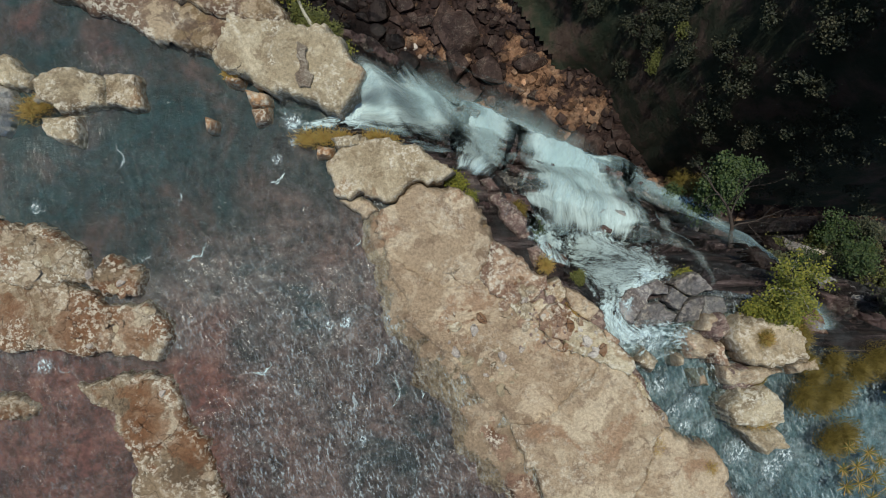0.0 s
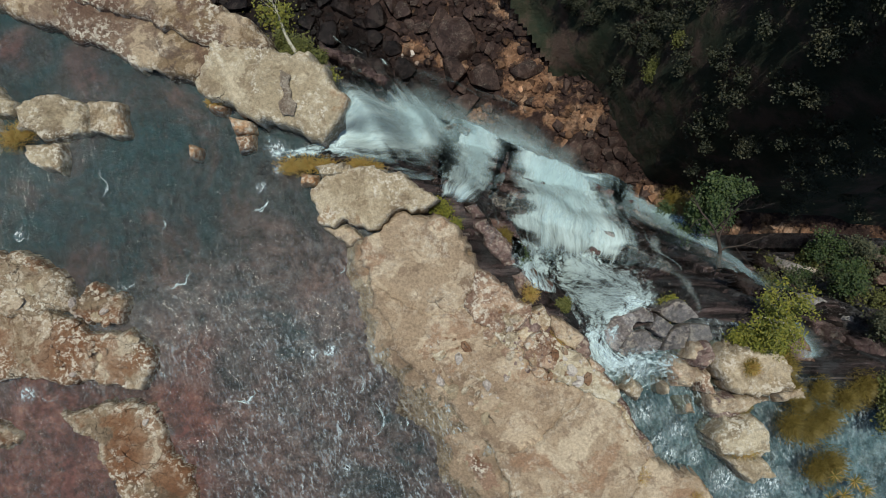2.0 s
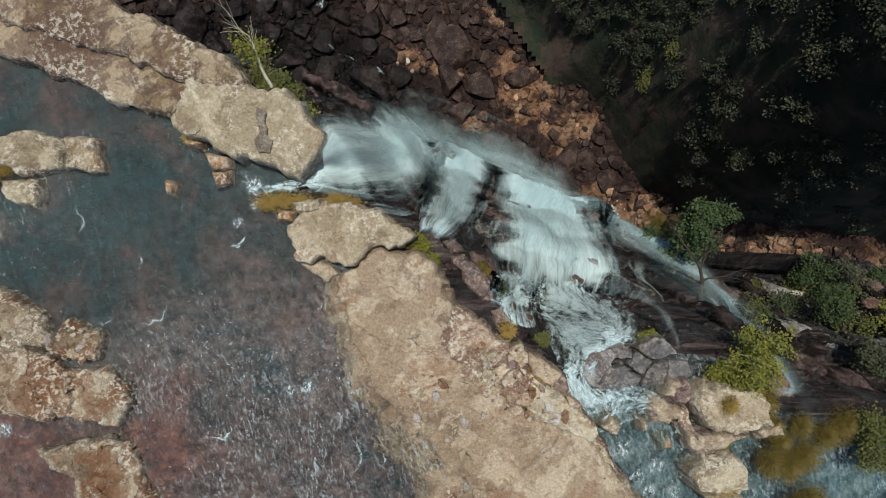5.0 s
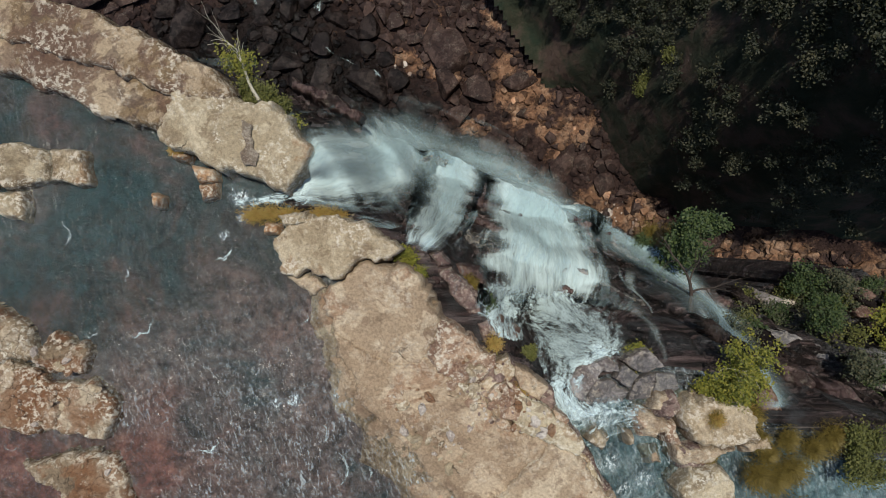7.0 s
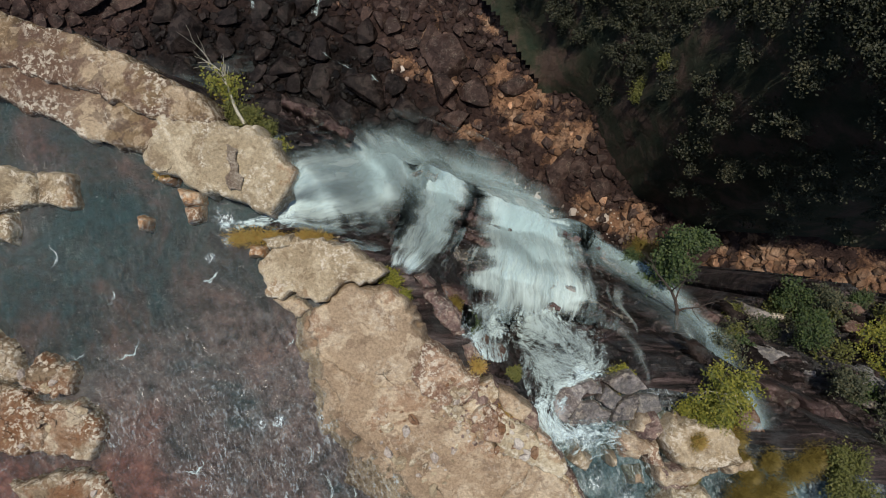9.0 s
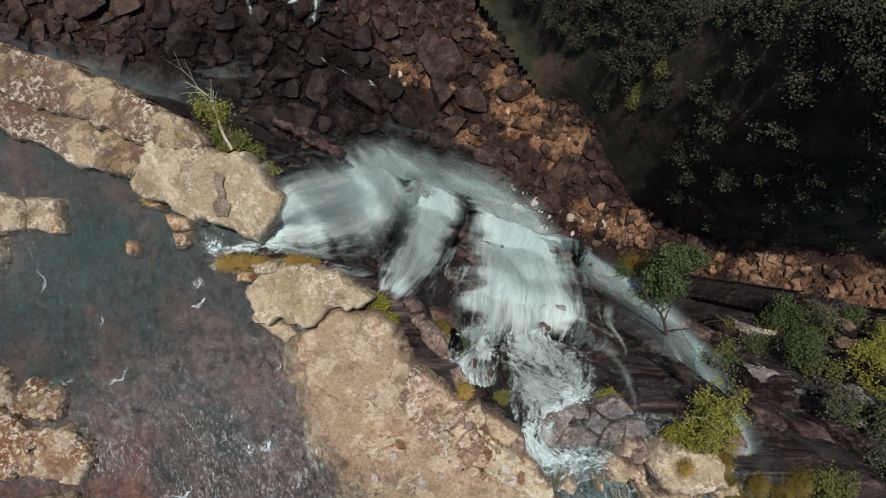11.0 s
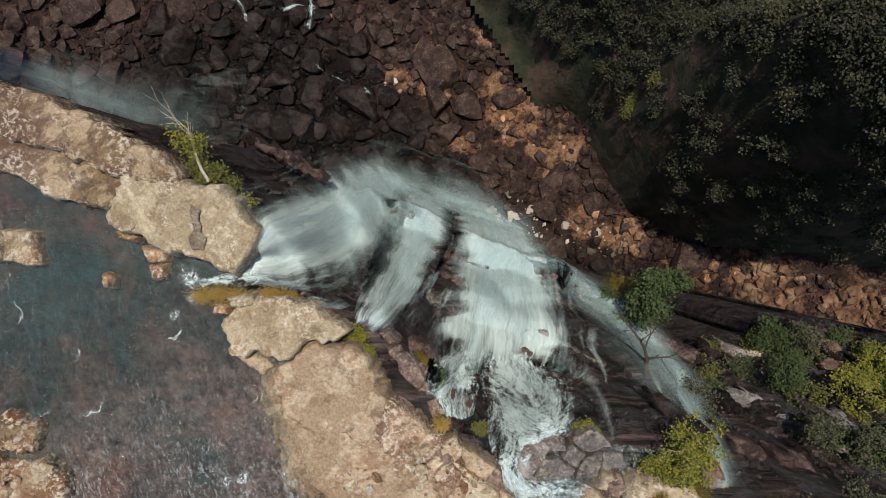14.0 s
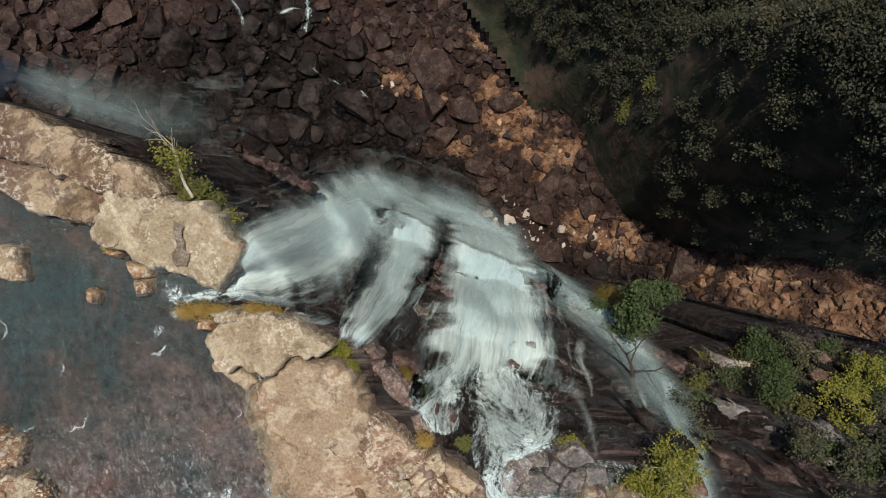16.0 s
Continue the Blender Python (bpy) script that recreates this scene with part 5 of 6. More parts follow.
def leaf_cloud(rng, spots, count, reach, size, flatten=0.8):
    """Small folded leaves scattered about the given spots: vertices and faces."""
    r = np.random.RandomState(rng.randrange(10 ** 6))
    c = np.array([tuple(p) for p in spots])[r.randint(0, len(spots), count)] + r.normal(0, reach, (count, 3)) * np.array([1, 1, flatten])
    d = np.stack([r.uniform(-1, 1, count), r.uniform(-1, 1, count), r.uniform(-0.5, 0.7, count)], -1)
    d /= np.linalg.norm(d, axis=1)[:, None]
    w = np.cross(d, np.stack([r.uniform(-0.5, 0.5, count), r.uniform(-0.5, 0.5, count), np.ones(count)], -1))
    w /= np.linalg.norm(w, axis=1)[:, None]
    n = np.cross(d, w)
    s = (size * r.uniform(0.6, 1.4, count))[:, None]
    v = np.stack([c - d * s * 0.5, c + w * s * 0.32 + n * s * 0.08, c + d * s * 0.5, c - w * s * 0.32 + n * s * 0.08], 1).reshape(-1, 3)
    return v.tolist(), np.arange(4 * count).reshape(-1, 4).tolist()


def seat(p):
    """The point on the ground under or over p, where p lies beyond the plateau's lip."""
    beyond = p[2] < -3 and side(np.array([p[0]]), np.array([p[1]]), LIP)[0] > 0.3 and side(np.array([p[0]]), np.array([p[1]]), BRINK)[0] < 0
    return (p[0], p[1], ground_under(p[0], p[1]) - 0.05) if beyond else p


def tree(name, base, heading, length, radius, leaf_count, leaf, bark, label, category="tree", seed=0, depth=3, spread=0.9, reach=0.25, size=0.13, droop=0.0, bare_top=2.0, leaf_at=1.0):
    rng = random.Random(seed)
    root = tagged(new(name), label, category)
    root.location = seat(base)
    v, f, tips = [], [], []
    branches(rng, (0, 0, 0), heading, length, radius, depth, spread, v, f, tips, droop)
    mesh_object("trunk", v, f, bark, root)
    if leaf_count:
        far = bare_top * max(t[0].length for t in tips)
        lv, lf = leaf_cloud(rng, [t[0] * leaf_at for t in tips if t[0].length < far], leaf_count, reach, size)
        mesh_object("crown", lv, lf, leaf, root, shade=False)
    return root


def bush(name, base, r, leaf, label, seed=0, count=700, size=0.1, category="bush"):
    """A low shrub: thin stems from one root and an uneven mound of small leaves."""
    rng = random.Random(seed)
    root = tagged(new(name), label, category)
    root.location = seat(base)
    v, f, spots = [], [], []
    for k in range(9):
        w = rng.uniform(0, 2 * math.pi)
        top = Vector((math.cos(w) * r * rng.uniform(0.2, 0.9), math.sin(w) * r * rng.uniform(0.2, 0.9), r * rng.uniform(0.4, 1.0)))
        tube(v, f, (0, 0, -0.15), top * 0.6, 0.03 * r + 0.01, 0.02, 4)
        tube(v, f, top * 0.6, top, 0.02, 0.008, 4)
        spots += [top, top * 0.75]
    mesh_object("stems", v, f, M_BARK, root)
    lv, lf = leaf_cloud(rng, spots + spots[:6] * 2, int(0.75 * count), r * 0.23, size)
    mesh_object("leaves", lv, lf, leaf, root, shade=False)
    return root


def grass(name, base, r, label, seed=0, count=260, height=0.42, material=None, stretch=(1, 1)):
    """A tuft of arching blades."""
    rng = random.Random(seed)
    v, f = [], []
    for _ in range(count):
        w, q = rng.uniform(0, 2 * math.pi), r * min(1.25, 0.52 * abs(rng.gauss(0, 1)) + 0.15 * rng.random())
        p = Vector((q * math.cos(w) * stretch[0], q * math.sin(w) * stretch[1], 0))
        out = Vector((0.4 * math.cos(w) + rng.uniform(-0.8, 0.8), 0.4 * math.sin(w) + rng.uniform(-0.8, 0.8), 0))
        h = height * rng.uniform(0.35, 1.1) * (1.15 - 0.5 * q / r)
        across = Vector((-out.y, out.x, 0)).normalized() * 0.014
        base_i = len(v)
        for s, wid in ((0, 1.0), (0.5, 0.9), (1.0, 0.15)):
            c = p + Vector((0, 0, h * (s - 0.35 * s * s))) + out * h * 0.55 * s * s
            v += [c - across * wid, c + across * wid]
        f += [(base_i, base_i + 1, base_i + 3, base_i + 2), (base_i + 2, base_i + 3, base_i + 5, base_i + 4)]
    ob = mesh_object(name, v, f, material or M_STRAW, shade=False)
    ob.location = base
    return tagged(ob, label, "grass", "grass tufts")


tree("leaning_tree", (-6.03, 10.26, 0.1), (-0.40, 0.9, 0.05), 2.5, 0.1, 700, M_LEAF_YELLOW, M_PALE_BARK, "half-bare pale-barked tree leaning out over the gorge", seed=3, depth=2, spread=0.5, reach=0.28, size=0.12, bare_top=0.9, leaf_at=0.62)
tree("green_tree", (17.6, 3.2, -14.6), (0.2, 0.2, 1), 2.6, 0.2, 5200, M_LEAF_GREEN, M_BARK, "dense green tree leaning out from the cliff ledge", seed=5, depth=3, reach=0.24, size=0.19, spread=1.25)
tree("bare_tree", (15.98, 0.11, -5.95), (-0.05, 0.5, 0.5), 2.6, 0.16, 0, None, M_BARK, "dead leafless dark tree standing on the cliff ledge", seed=8, depth=3, spread=0.8)
tree("yellow_tree", (17.23, -2.68, -1.5), (-0.25, 0.55, 0.75), 2.0, 0.13, 2100, M_LEAF_YELLOW, M_PALE_BARK, "yellow-green small-leaved tree at the cliff's edge", seed=12, depth=3, reach=0.17, size=0.12, spread=1.3)

BUSHES = (
    ((15.76, -3.12, -1.2), 1.1, M_LEAF_YELLOW), ((16.29, -2.43, -0.8), 0.9, M_LEAF_YELLOW), ((11.34, -1.30, -1.45), 0.75, M_LEAF_YELLOW), ((-4.89, 9.55, -1.2), 0.75, M_LEAF_YELLOW),
    ((-6.27, 10.65, -0.8), 0.8, M_LEAF_OLIVE), ((-5.54, 10.13, -1.0), 0.7, M_LEAF_OLIVE), ((0.56, 3.14, -1.0), 0.6, M_LEAF_YELLOW), ((1.05, 2.41, -0.6), 0.5, M_LEAF_YELLOW),
    ((3.57, 1.86, -1.35), 0.4, M_LEAF_TAWNY), ((4.37, 0.82, -1.70), 0.5, M_LEAF_GREEN), ((6.43, -1.44, -1.45), 0.42, M_LEAF_OLIVE), ((16.36, 3.73, -15.40), 1.0, M_LEAF_GREEN),
    ((15.51, -3.10, 0.0), 0.8, M_LEAF_YELLOW), ((14.41, -2.93, -0.4), 0.7, M_LEAF_YELLOW), ((16.85, -6.81, -0.3), 0.8, M_LEAF_TAWNY), ((17.64, -7.0, -0.3), 0.75, M_LEAF_TAWNY), ((18.30, -6.55, -0.3), 0.8, M_LEAF_TAWNY), ((18.29, -5.27, -0.5), 0.6, M_LEAF_TAWNY), ((19.49, -5.73, -0.5), 0.65, M_LEAF_TAWNY),
    ((14.47, -4.05, 0.6), 0.4, M_LEAF_TAWNY), ((16.36, -4.07, 0.1), 0.55, M_LEAF_TAWNY), ((16.80, -5.21, -0.2), 0.5, M_LEAF_TAWNY), ((18.04, -8.91, -0.3), 0.7, M_LEAF_TAWNY), ((18.56, -8.65, -0.3), 0.8, M_LEAF_TAWNY), ((21.53, -6.57, -0.4), 1.0, M_LEAF_OLIVE), ((21.71, -5.09, -1.0), 1.0, M_LEAF_OLIVE), ((14.57, -5.87, -0.2), 0.35, M_LEAF_TAWNY), ((20.4, -5.2, -0.6), 0.8, M_LEAF_TAWNY), ((17.3, -5.9, -0.3), 0.45, M_LEAF_TAWNY), ((16.83, 4.6, -15.5), 0.9, M_LEAF_TAWNY), ((18.0, 4.2, -15.5), 0.9, M_LEAF_TAWNY))
for k, (p, r, m) in enumerate(BUSHES):
    if m is M_LEAF_TAWNY:
        grass("grass_tussock", p, r, "tawny yellow-brown grass tussock between the stream boulders", seed=50 + k, count=int(600 + 1500 * r), height=0.30 + 0.36 * r, material=m)
        continue
    bush("bush", p, r, m, {M_LEAF_YELLOW.name: "bright yellow-green bush rooted in the rock", M_LEAF_TAWNY.name: "tawny yellow-brown bush between the stream boulders", M_LEAF_GREEN.name: "fresh green shrub on the wet ledge"}.get(m.name, "olive-brown bush between the rocks"), seed=50 + k, count=int((700 + 1500 * r) * (1.9 if m is M_LEAF_OLIVE else 1.0)), size=0.08 + 0.04 * r)["group"] = "bushes of the cliff"
# shrubs and young trees of the lower terrace
for k, (p, h, m) in enumerate((((25.96, -1.51, -12.95), 2.6, M_LEAF_GREEN), ((28.92, -0.69, -16.50), 2.2, M_LEAF_GREEN), ((29.50, -2.37, -11.90), 3.0, M_LEAF_YELLOW), ((33.47, -0.97, -15.90), 3.0, M_LEAF_YELLOW), ((35.15, -2.47, -15.40), 2.6, M_LEAF_GREEN), ((26.45, -3.68, -9.05), 2.2, M_LEAF_DARK), ((33.56, -2.96, -11.40), 2.8, M_LEAF_YELLOW), ((27.16, 1.81, -16.25), 2.4, M_LEAF_GREEN), ((29.47, -4.51, -9.50), 2.2, M_LEAF_DARK), ((31.85, -5.36, -8.95), 2.4, M_LEAF_GREEN), ((29.32, 1.48, -15.70), 2.2, M_LEAF_DARK))):
    tree("ledge_tree", p, (0.1, 0.2, 1), h * 0.6, 0.1, 1600, m, M_BARK, "leafy young tree on the shaded cliff terrace", seed=80 + k, depth=3, reach=0.2, size=0.16, spread=1.1)["group"] = "terrace trees"

shrub_rng = random.Random(31)
shrubs = 0
while shrubs < 34:
    p = (shrub_rng.uniform(18.5, 42), shrub_rng.uniform(-11, 2.5), -15)
    if side(np.array([p[0]]), np.array([p[1]]), LIP)[0] < 0.8 or side(np.array([p[0]]), np.array([p[1]]), BRINK)[0] > -0.3:
        continue
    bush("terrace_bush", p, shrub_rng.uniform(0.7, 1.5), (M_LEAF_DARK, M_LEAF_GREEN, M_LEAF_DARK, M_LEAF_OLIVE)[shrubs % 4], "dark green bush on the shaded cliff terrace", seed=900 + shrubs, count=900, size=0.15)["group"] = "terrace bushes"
    shrubs += 1

edge_rng = random.Random(57)
for k in range(22):
    x = 20.0 + 0.95 * k + edge_rng.uniform(-0.4, 0.4)
    y = float(np.interp(x, [p[0] for p in BRINK], [p[1] for p in BRINK])) - edge_rng.uniform(0.7, 2.4)
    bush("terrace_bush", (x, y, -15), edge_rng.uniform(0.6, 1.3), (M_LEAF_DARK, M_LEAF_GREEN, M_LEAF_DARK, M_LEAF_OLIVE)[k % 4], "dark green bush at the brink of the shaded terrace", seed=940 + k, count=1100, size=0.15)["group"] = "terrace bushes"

for k, (p, r, st) in enumerate((((-6.21, 5.09, 0.05), 0.7, (1, 0.6)), ((-5.42, 5.13, 0.1), 0.7, (1, 0.6)), ((-4.63, 5.06, 0.2), 0.6, (1, 0.6)), ((-3.10, 5.15, 0.0), 0.7, (1, 0.5)), ((-2.47, 5.02, -0.3), 0.5, (1, 0.5)), ((-9.68, 7.96, 0.3), 0.35, (1, 0.7)), ((-18.90, 6.38, 0.1), 0.8, (1, 0.8)), ((-18.38, 6.64, 0.1), 0.6, (1, 0.8)), ((12.13, -9.89, 0.3), 0.5, (1, 1)), ((9.81, -8.99, 0.3), 0.45, (0.6, 1.2)), ((4.68, -0.75, 0.2), 0.4, (1, 1)), ((5.71, -2.95, 0.2), 0.4, (1, 1)), ((14.49, -4.04, 0.7), 0.35, (1, 1)), ((14.27, -7.80, 0.4), 0.6, (1.4, 0.6)), ((16.23, -4.12, 0.1), 0.6, (0.7, 1.2)))):
    grass("grass_tuft", p, r, "tawny straw-coloured grass tuft rooted in the rock", seed=150 + k, count=int(350 + 700 * r), stretch=st)


def rosette(base, r, seed):
    """A spiky rosette of narrow arching leaves."""
    rng = random.Random(seed)
    root = tagged(new("rosette_plant"), "spiky straw-green rosette plant among dry grass", "plant", "rosette plants")
    root.location = base
    for k in range(34):
        w = k * 2.4 + rng.uniform(-0.2, 0.2)
        out, up = r * rng.uniform(0.6, 1.0), r * rng.uniform(0.15, 0.8)
        d, a = Vector((math.cos(w), math.sin(w), 0)), Vector((-math.sin(w), math.cos(w), 0))
        v = []
        for s, wid in ((0, 0.012), (0.4, 0.018), (0.75, 0.012), (1.0, 0.002)):
            c = d * out * s + Vector((0, 0, up * (s - 0.45 * s * s) + 0.05))
            v += [c - a * wid, c + Vector((0, 0, -0.015)), c + a * wid]
        f = [(3 * i + j, 3 * i + j + 1, 3 * i + j + 4, 3 * i + j + 3) for i in range(3) for j in range(2)]
        mesh_object("leaf", v, f, (M_LEAF_OLIVE, M_STRAW, M_LEAF_TAWNY)[k % 3], root)
    return root


for k, p in enumerate(((18.63, -9.08, 0.0), (19.54, -9.34, 0.0), (19.02, -9.99, 0.0), (18.37, -10.12, 0.0), (19.80, -10.38, 0.0), (19.15, -10.77, 0.0), (20.06, -9.73, 0.0), (18.50, -10.90, 0.0), (20.45, -10.90, 0.0), (19.67, -11.42, 0.0))):
    rosette(p, 0.46 + 0.08 * (k % 3), 250 + k)


# ---- the gorge floor's boulders ----
def hull_rock(rng, points=13, squash=0.65):
    bm = bmesh.new()
    for _ in range(points):
        d = Vector((rng.gauss(0, 1), rng.gauss(0, 1), rng.gauss(0, 1))).normalized()
        bm.verts.new((d.x, d.y * rng.uniform(0.7, 1), d.z * squash))
    res = bmesh.ops.convex_hull(bm, input=bm.verts)
    bmesh.ops.delete(bm, geom=[g for g in res["geom_interior"] if isinstance(g, bmesh.types.BMVert)], context="VERTS")
    bm.verts.ensure_lookup_table()
    bm.verts.index_update()
    out = ([tuple(v.co) for v in bm.verts], [tuple(v.index for v in f.verts) for f in bm.faces])
    bm.free()
    return out


rng = random.Random(9)
SHAPES = [hull_rock(rng) for _ in range(8)]


def worn_boulder(rng, material):
    """A boulder with flat broken faces and worn edges, about 1 m in radius."""
    bm = bmesh.new()
    bmesh.ops.create_icosphere(bm, subdivisions=4, radius=1.0)
    planes = [(Vector((rng.gauss(0, 1), rng.gauss(0, 1), rng.gauss(0, 0.7))).normalized(), rng.uniform(0.36, 0.78)) for _ in range(14)]
    planes.append((Vector((rng.uniform(-0.25, 0.25), rng.uniform(-0.25, 0.25), 1)).normalized(), rng.uniform(0.45, 0.7)))
    for v in bm.verts:
        for d, far in planes:
            over = v.co.dot(d) - far
            if over > 0:
                v.co -= d * over * 0.97
        v.co *= 1 + 0.05 * noise.noise(v.co * 2.2 + planes[0][0] * 9) + 0.025 * noise.noise(v.co * 6.0)
    me = bpy.data.meshes.new("floor_boulder")
    bm.to_mesh(me)
    bm.free()
    me.polygons.foreach_set("use_smooth", [True] * len(me.polygons))
    me.materials.append(material)
    return me


def floor_spots(count, x0, x1, y0, y1, seed):
    """Scattered points of the gorge floor between the cliff and the hill, with their height and wetness."""
    r = np.random.RandomState(seed)
    x, y = r.uniform(x0, x1, count), r.uniform(y0, y1, count)
    ok = (side(x, y, BRINK) > 0.5) & (side(x, y, FOOT) < 0)
    x, y = x[ok], y[ok]
    return x, y, floor_height(x, y), wet_floor(x, y, 0)


dry_meshes = [worn_boulder(rng, M_TALUS) for _ in range(9)]
wet_meshes = []
for me in dry_meshes:
    twin = me.copy()
    twin.materials[0] = M_CLIFF_BLOCK
    wet_meshes.append(twin)
# the largest boulders: place, half length, half width and turn in degrees; then a random throng between them
PLACED = [(24.0, 18.7, 4.4, 2.7, 40), (28.2, 18.9, 2.2, 1.7, 10), (12.7, 23.7, 3.4, 2.0, 15), (7.4, 20.4, 3.4, 2.2, -10), (12.4, 19.3, 2.4, 2.0, 0), (8.9, 34.0, 4.6, 2.4, -35), (0.4, 45.3, 3.6, 3.4, 20), (-4.2, 31.0, 5.2, 2.4, -38), (2.8, 34.8, 2.6, 3.6, 10), (23.4, 14.4, 2.4, 2.2, 30), (31.5, 14.8, 2.3, 1.9, -20), (-16.5, 31.5, 4.0, 3.0, 20), (-29, 51, 3.2, 2.6, 70), (-40, 51, 3.4, 2.4, -20), (-48, 55, 4.0, 2.6, 60), (-12.5, 47, 3.0, 2.6, -30), (17.5, 18.0, 1.8, 1.5, 0), (36.5, 11.2, 2.0, 1.6, 10), (-18, 25, 4.2, 2.6, 15), (-22, 44, 3.6, 2.4, -50)]
xs, ys, _, _ = floor_spots(5200, -92, 60, 3, 64, 61)
for x, y in zip(xs.tolist(), ys.tolist()):
    dry = float(dry_floor(np.array([x]), np.array([y]), 0)[0])
    s = min(5.4, (1.7 if x < 6 else 1.05) * rng.paretovariate(1.7)) * (1 - 0.45 * dry)
    if len(PLACED) < 298 and all(math.hypot(x - a, y - b) > 0.62 * s + 0.62 * c for a, b, c, _, _ in PLACED) and rng.random() > 0.8 * dry:
        PLACED.append((x, y, s, s * rng.uniform(0.6, 0.95), rng.uniform(-60, 60)))
for x, y, a, b, way in PLACED:
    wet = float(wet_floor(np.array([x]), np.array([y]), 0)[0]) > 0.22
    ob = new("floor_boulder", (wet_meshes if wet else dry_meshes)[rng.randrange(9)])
    ob.location = (x, y, float(floor_height(np.array([x]), np.array([y]))[0]) + 0.12 * b)
    ob.rotation_euler, ob.scale = (rng.uniform(-0.2, 0.2), rng.uniform(-0.2, 0.2), radians(way)), (1.25 * a, 1.25 * b, 1.1 * b * rng.uniform(0.6, 0.95))
    tagged(ob, "wet black boulder at the foot of the falls" if wet else ("large dark maroon-brown boulder on the gorge floor" if a > 2.2 else "dark maroon-brown worn boulder on the gorge floor"), "boulder", "gorge floor boulders")
verts, faces, damp, dusty, pale = [], [], [], [], []
rubble_spots = floor_spots(34000, -100, 80, -8, 74, 62)
dry_rubble = dry_floor(rubble_spots[0], rubble_spots[1], 0).tolist()
glint_rubble = spot_foam(rubble_spots[0], rubble_spots[1], GLINT_SPOTS).tolist()
for count, (x, y, z, wet) in enumerate(zip(*rubble_spots)):
    s = min(1.1, (0.24 if x > 34 else 0.13) * rng.paretovariate(1.35))
    v, f = SHAPES[rng.randrange(8)]
    c, sn = math.cos(count), math.sin(count)
    base = len(verts)
    verts += [(x + s * (c * a - sn * b), y + s * (sn * a + c * b), z + 0.2 * s + s * d) for a, b, d in v]
    faces += [tuple(base + i for i in q) for q in f]
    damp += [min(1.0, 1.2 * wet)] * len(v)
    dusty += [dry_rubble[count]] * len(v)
    pale += [glint_rubble[count]] * len(v)
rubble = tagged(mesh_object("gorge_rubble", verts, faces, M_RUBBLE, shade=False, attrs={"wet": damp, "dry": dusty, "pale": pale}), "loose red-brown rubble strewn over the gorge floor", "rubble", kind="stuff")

# ---- forest of the shaded hillside ----
r = np.random.RandomState(71)
cx, cy = r.uniform(12, 80, 4200), r.uniform(-4, 75, 4200)
cd = side(cx, cy, FOOT)
ok = (cd > 1.0) & (cd < 19) & (r.uniform(0, 1, len(cx)) < 0.25 + 0.75 * smooth(3, 9, cd))
cx, cy = cx[ok], cy[ok]
cz, cr = hill_height(cx, cy), r.uniform(0.6, 1.7, len(cx))
spots = np.repeat(np.stack([cx, cy, cz], -1), 7, 0)
spread = np.repeat(cr, 7)[:, None]
spots = spots + np.concatenate([r.uniform(-1, 1, (len(spots), 2)) * spread, r.uniform(0.5, 1.0, (len(spots), 1)) + r.uniform(0, 1, (len(spots), 1)) * spread], 1)
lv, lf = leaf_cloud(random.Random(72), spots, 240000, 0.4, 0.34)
tagged(mesh_object("hillside_forest", lv, lf, M_LEAF_FOREST_SHADE, shade=False), "dense forest canopy coloured dark for the hillside's shade", "forest", kind="stuff")

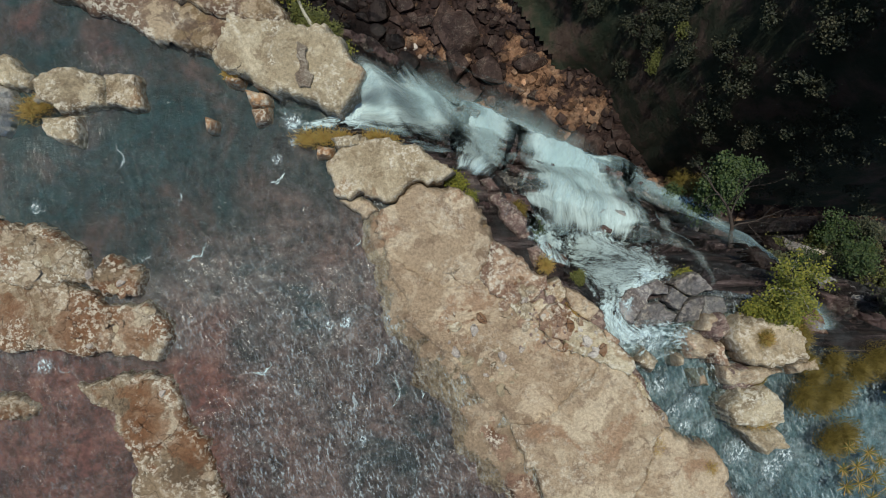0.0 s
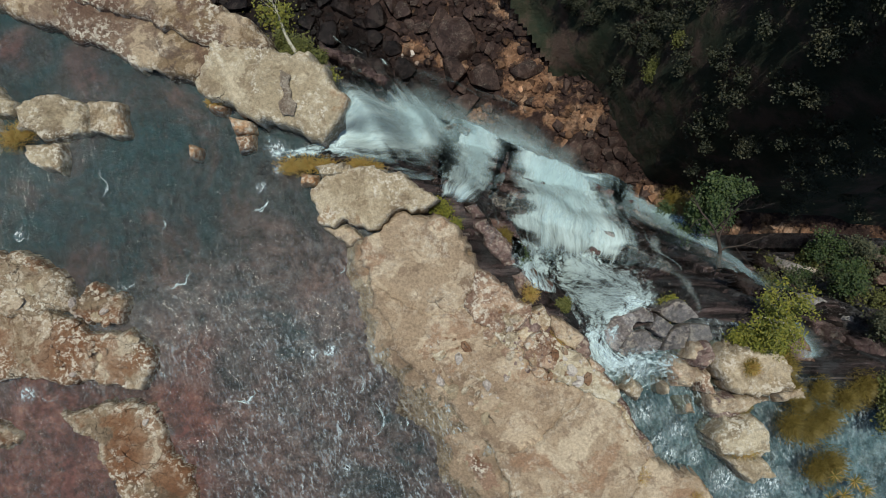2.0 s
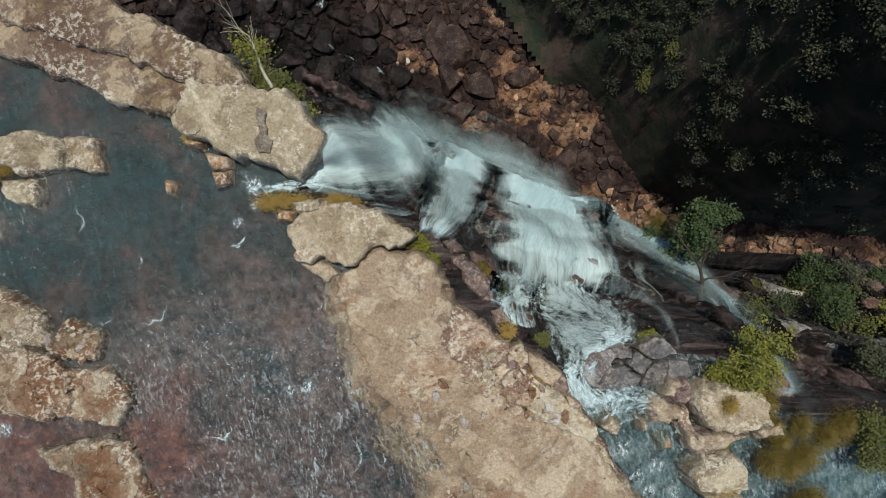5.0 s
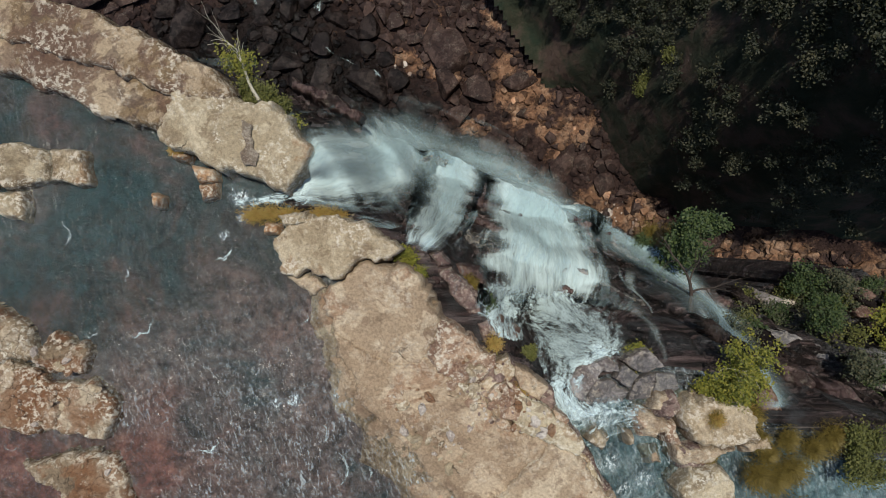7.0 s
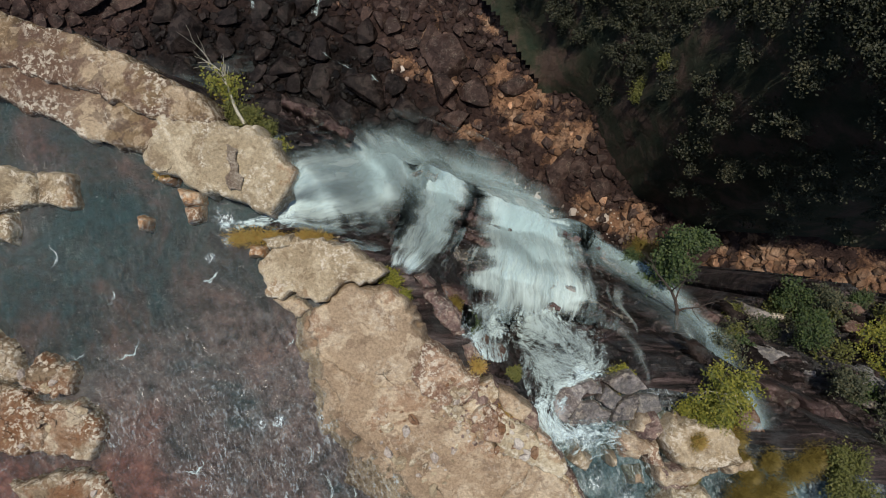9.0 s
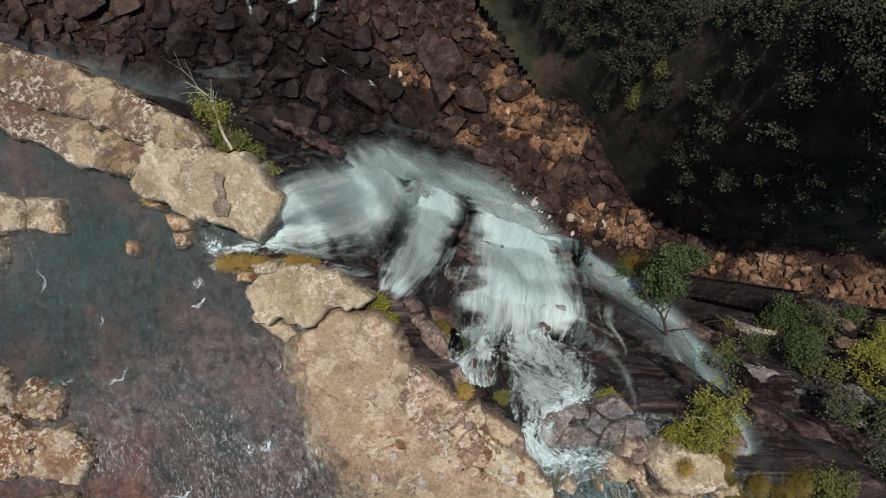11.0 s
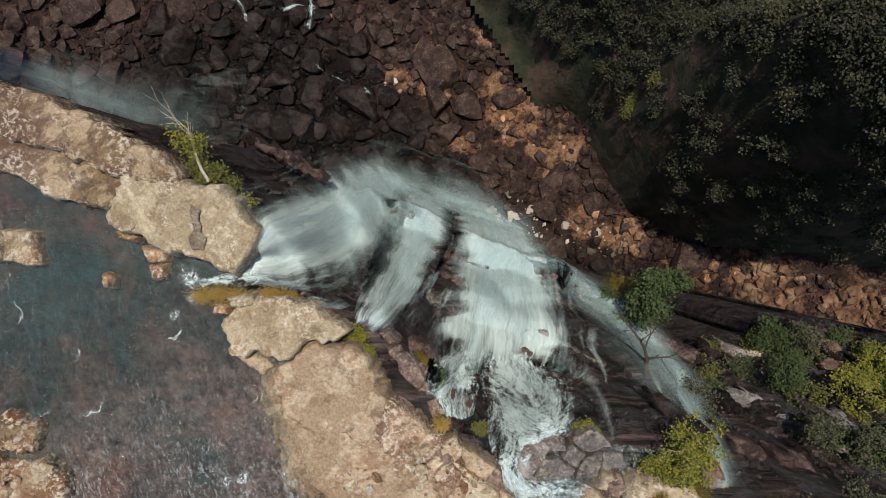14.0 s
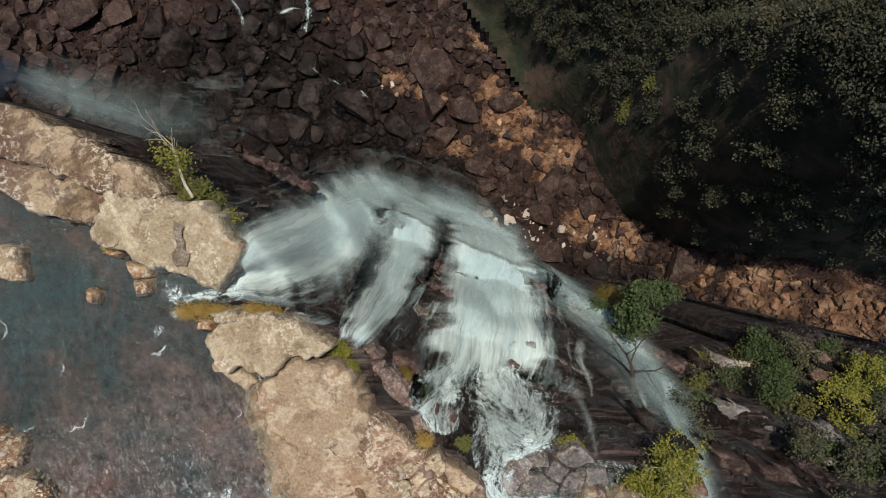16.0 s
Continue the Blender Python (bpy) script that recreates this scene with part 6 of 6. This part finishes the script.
# crowns of the hillside: lighter leaves paint sunlight on the first six
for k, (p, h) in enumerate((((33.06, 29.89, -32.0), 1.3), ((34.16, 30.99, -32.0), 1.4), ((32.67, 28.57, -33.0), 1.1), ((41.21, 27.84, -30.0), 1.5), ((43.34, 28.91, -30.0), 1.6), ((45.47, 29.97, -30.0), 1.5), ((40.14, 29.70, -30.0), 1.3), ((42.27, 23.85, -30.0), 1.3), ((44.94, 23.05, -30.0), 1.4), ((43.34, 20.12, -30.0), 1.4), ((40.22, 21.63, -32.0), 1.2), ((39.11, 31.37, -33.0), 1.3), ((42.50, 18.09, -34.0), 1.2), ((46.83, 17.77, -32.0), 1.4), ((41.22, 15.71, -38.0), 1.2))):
    ob = tree("hillside_tree", (p[0], p[1], min(p[2], float(hill_height(np.array([p[0]]), np.array([p[1]]))[0]) + 0.3)), (0, 0, 1), h, 0.12, 900, M_LEAF_OLIVE if k in (0, 1, 2, 3, 4, 5) else M_LEAF_CROWN_SHADE, M_BARK, "hillside tree crown coloured lighter olive for thin sun" if k < 6 else "hillside forest tree coloured dull green for shade", seed=400 + k, depth=2, reach=0.45, size=0.3)
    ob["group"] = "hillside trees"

# loose chips and stones on the slabs
chip_rng = random.Random(41)
chip_meshes = []
for k, m in enumerate((M_PALE, M_LICHEN, M_BROKEN, M_MAUVE, M_RED_TAN)):
    ob = mesh_object("loose_stone", *hull_rock(chip_rng, 18, 0.55), m, shade=False)
    chip_meshes.append(ob.data)
    bpy.data.objects.remove(ob)
bpy.context.view_layer.update()
graph = bpy.context.evaluated_depsgraph_get()
for px, py, r, many in ((*(4.5, -3.2), 1.3, 60), (*(3.4, -2.3), 0.8, 22), (*(6.6, -4.6), 1.0, 20), (*(0.6, -3.4), 1.0, 16), (*(2.2, -5.64), 1.2, 20), (*(1.96, -8.21), 1.2, 22), (*(-15.55, -2.29), 2.0, 40), (*(-18.64, -0.23), 1.6, 10), (*(-13.23, -6.67), 1.4, 10), (*(9.42, -7.70), 1.0, 8), (*(-8.60, 6.85), 0.5, 6), (*(5.82, -3.06), 0.9, 10), (*(0.93, -5.12), 0.9, 10)):
    for _ in range(many):
        x, y, s = px + chip_rng.gauss(0, 0.5 * r), py + chip_rng.gauss(0, 0.5 * r), min(0.34, 0.075 * chip_rng.paretovariate(1.5))
        hit, place, normal, index, ob, m = scene.ray_cast(graph, (x, y, 6), (0, 0, -1))
        if not hit or not ob.name.startswith(("rock_", "stone_block")):
            continue
        stone = new("loose_stone", chip_meshes[chip_rng.randrange(5 if many >= 60 else 3)])
        stone.location, stone.scale, stone.rotation_euler = (x, y, place.z + 0.15 * s), (s, s * 0.8, s * 0.8), (0, 0, chip_rng.uniform(0, 6))
        tagged(stone, "small loose stone lying on the slab", "stone", "loose stones")
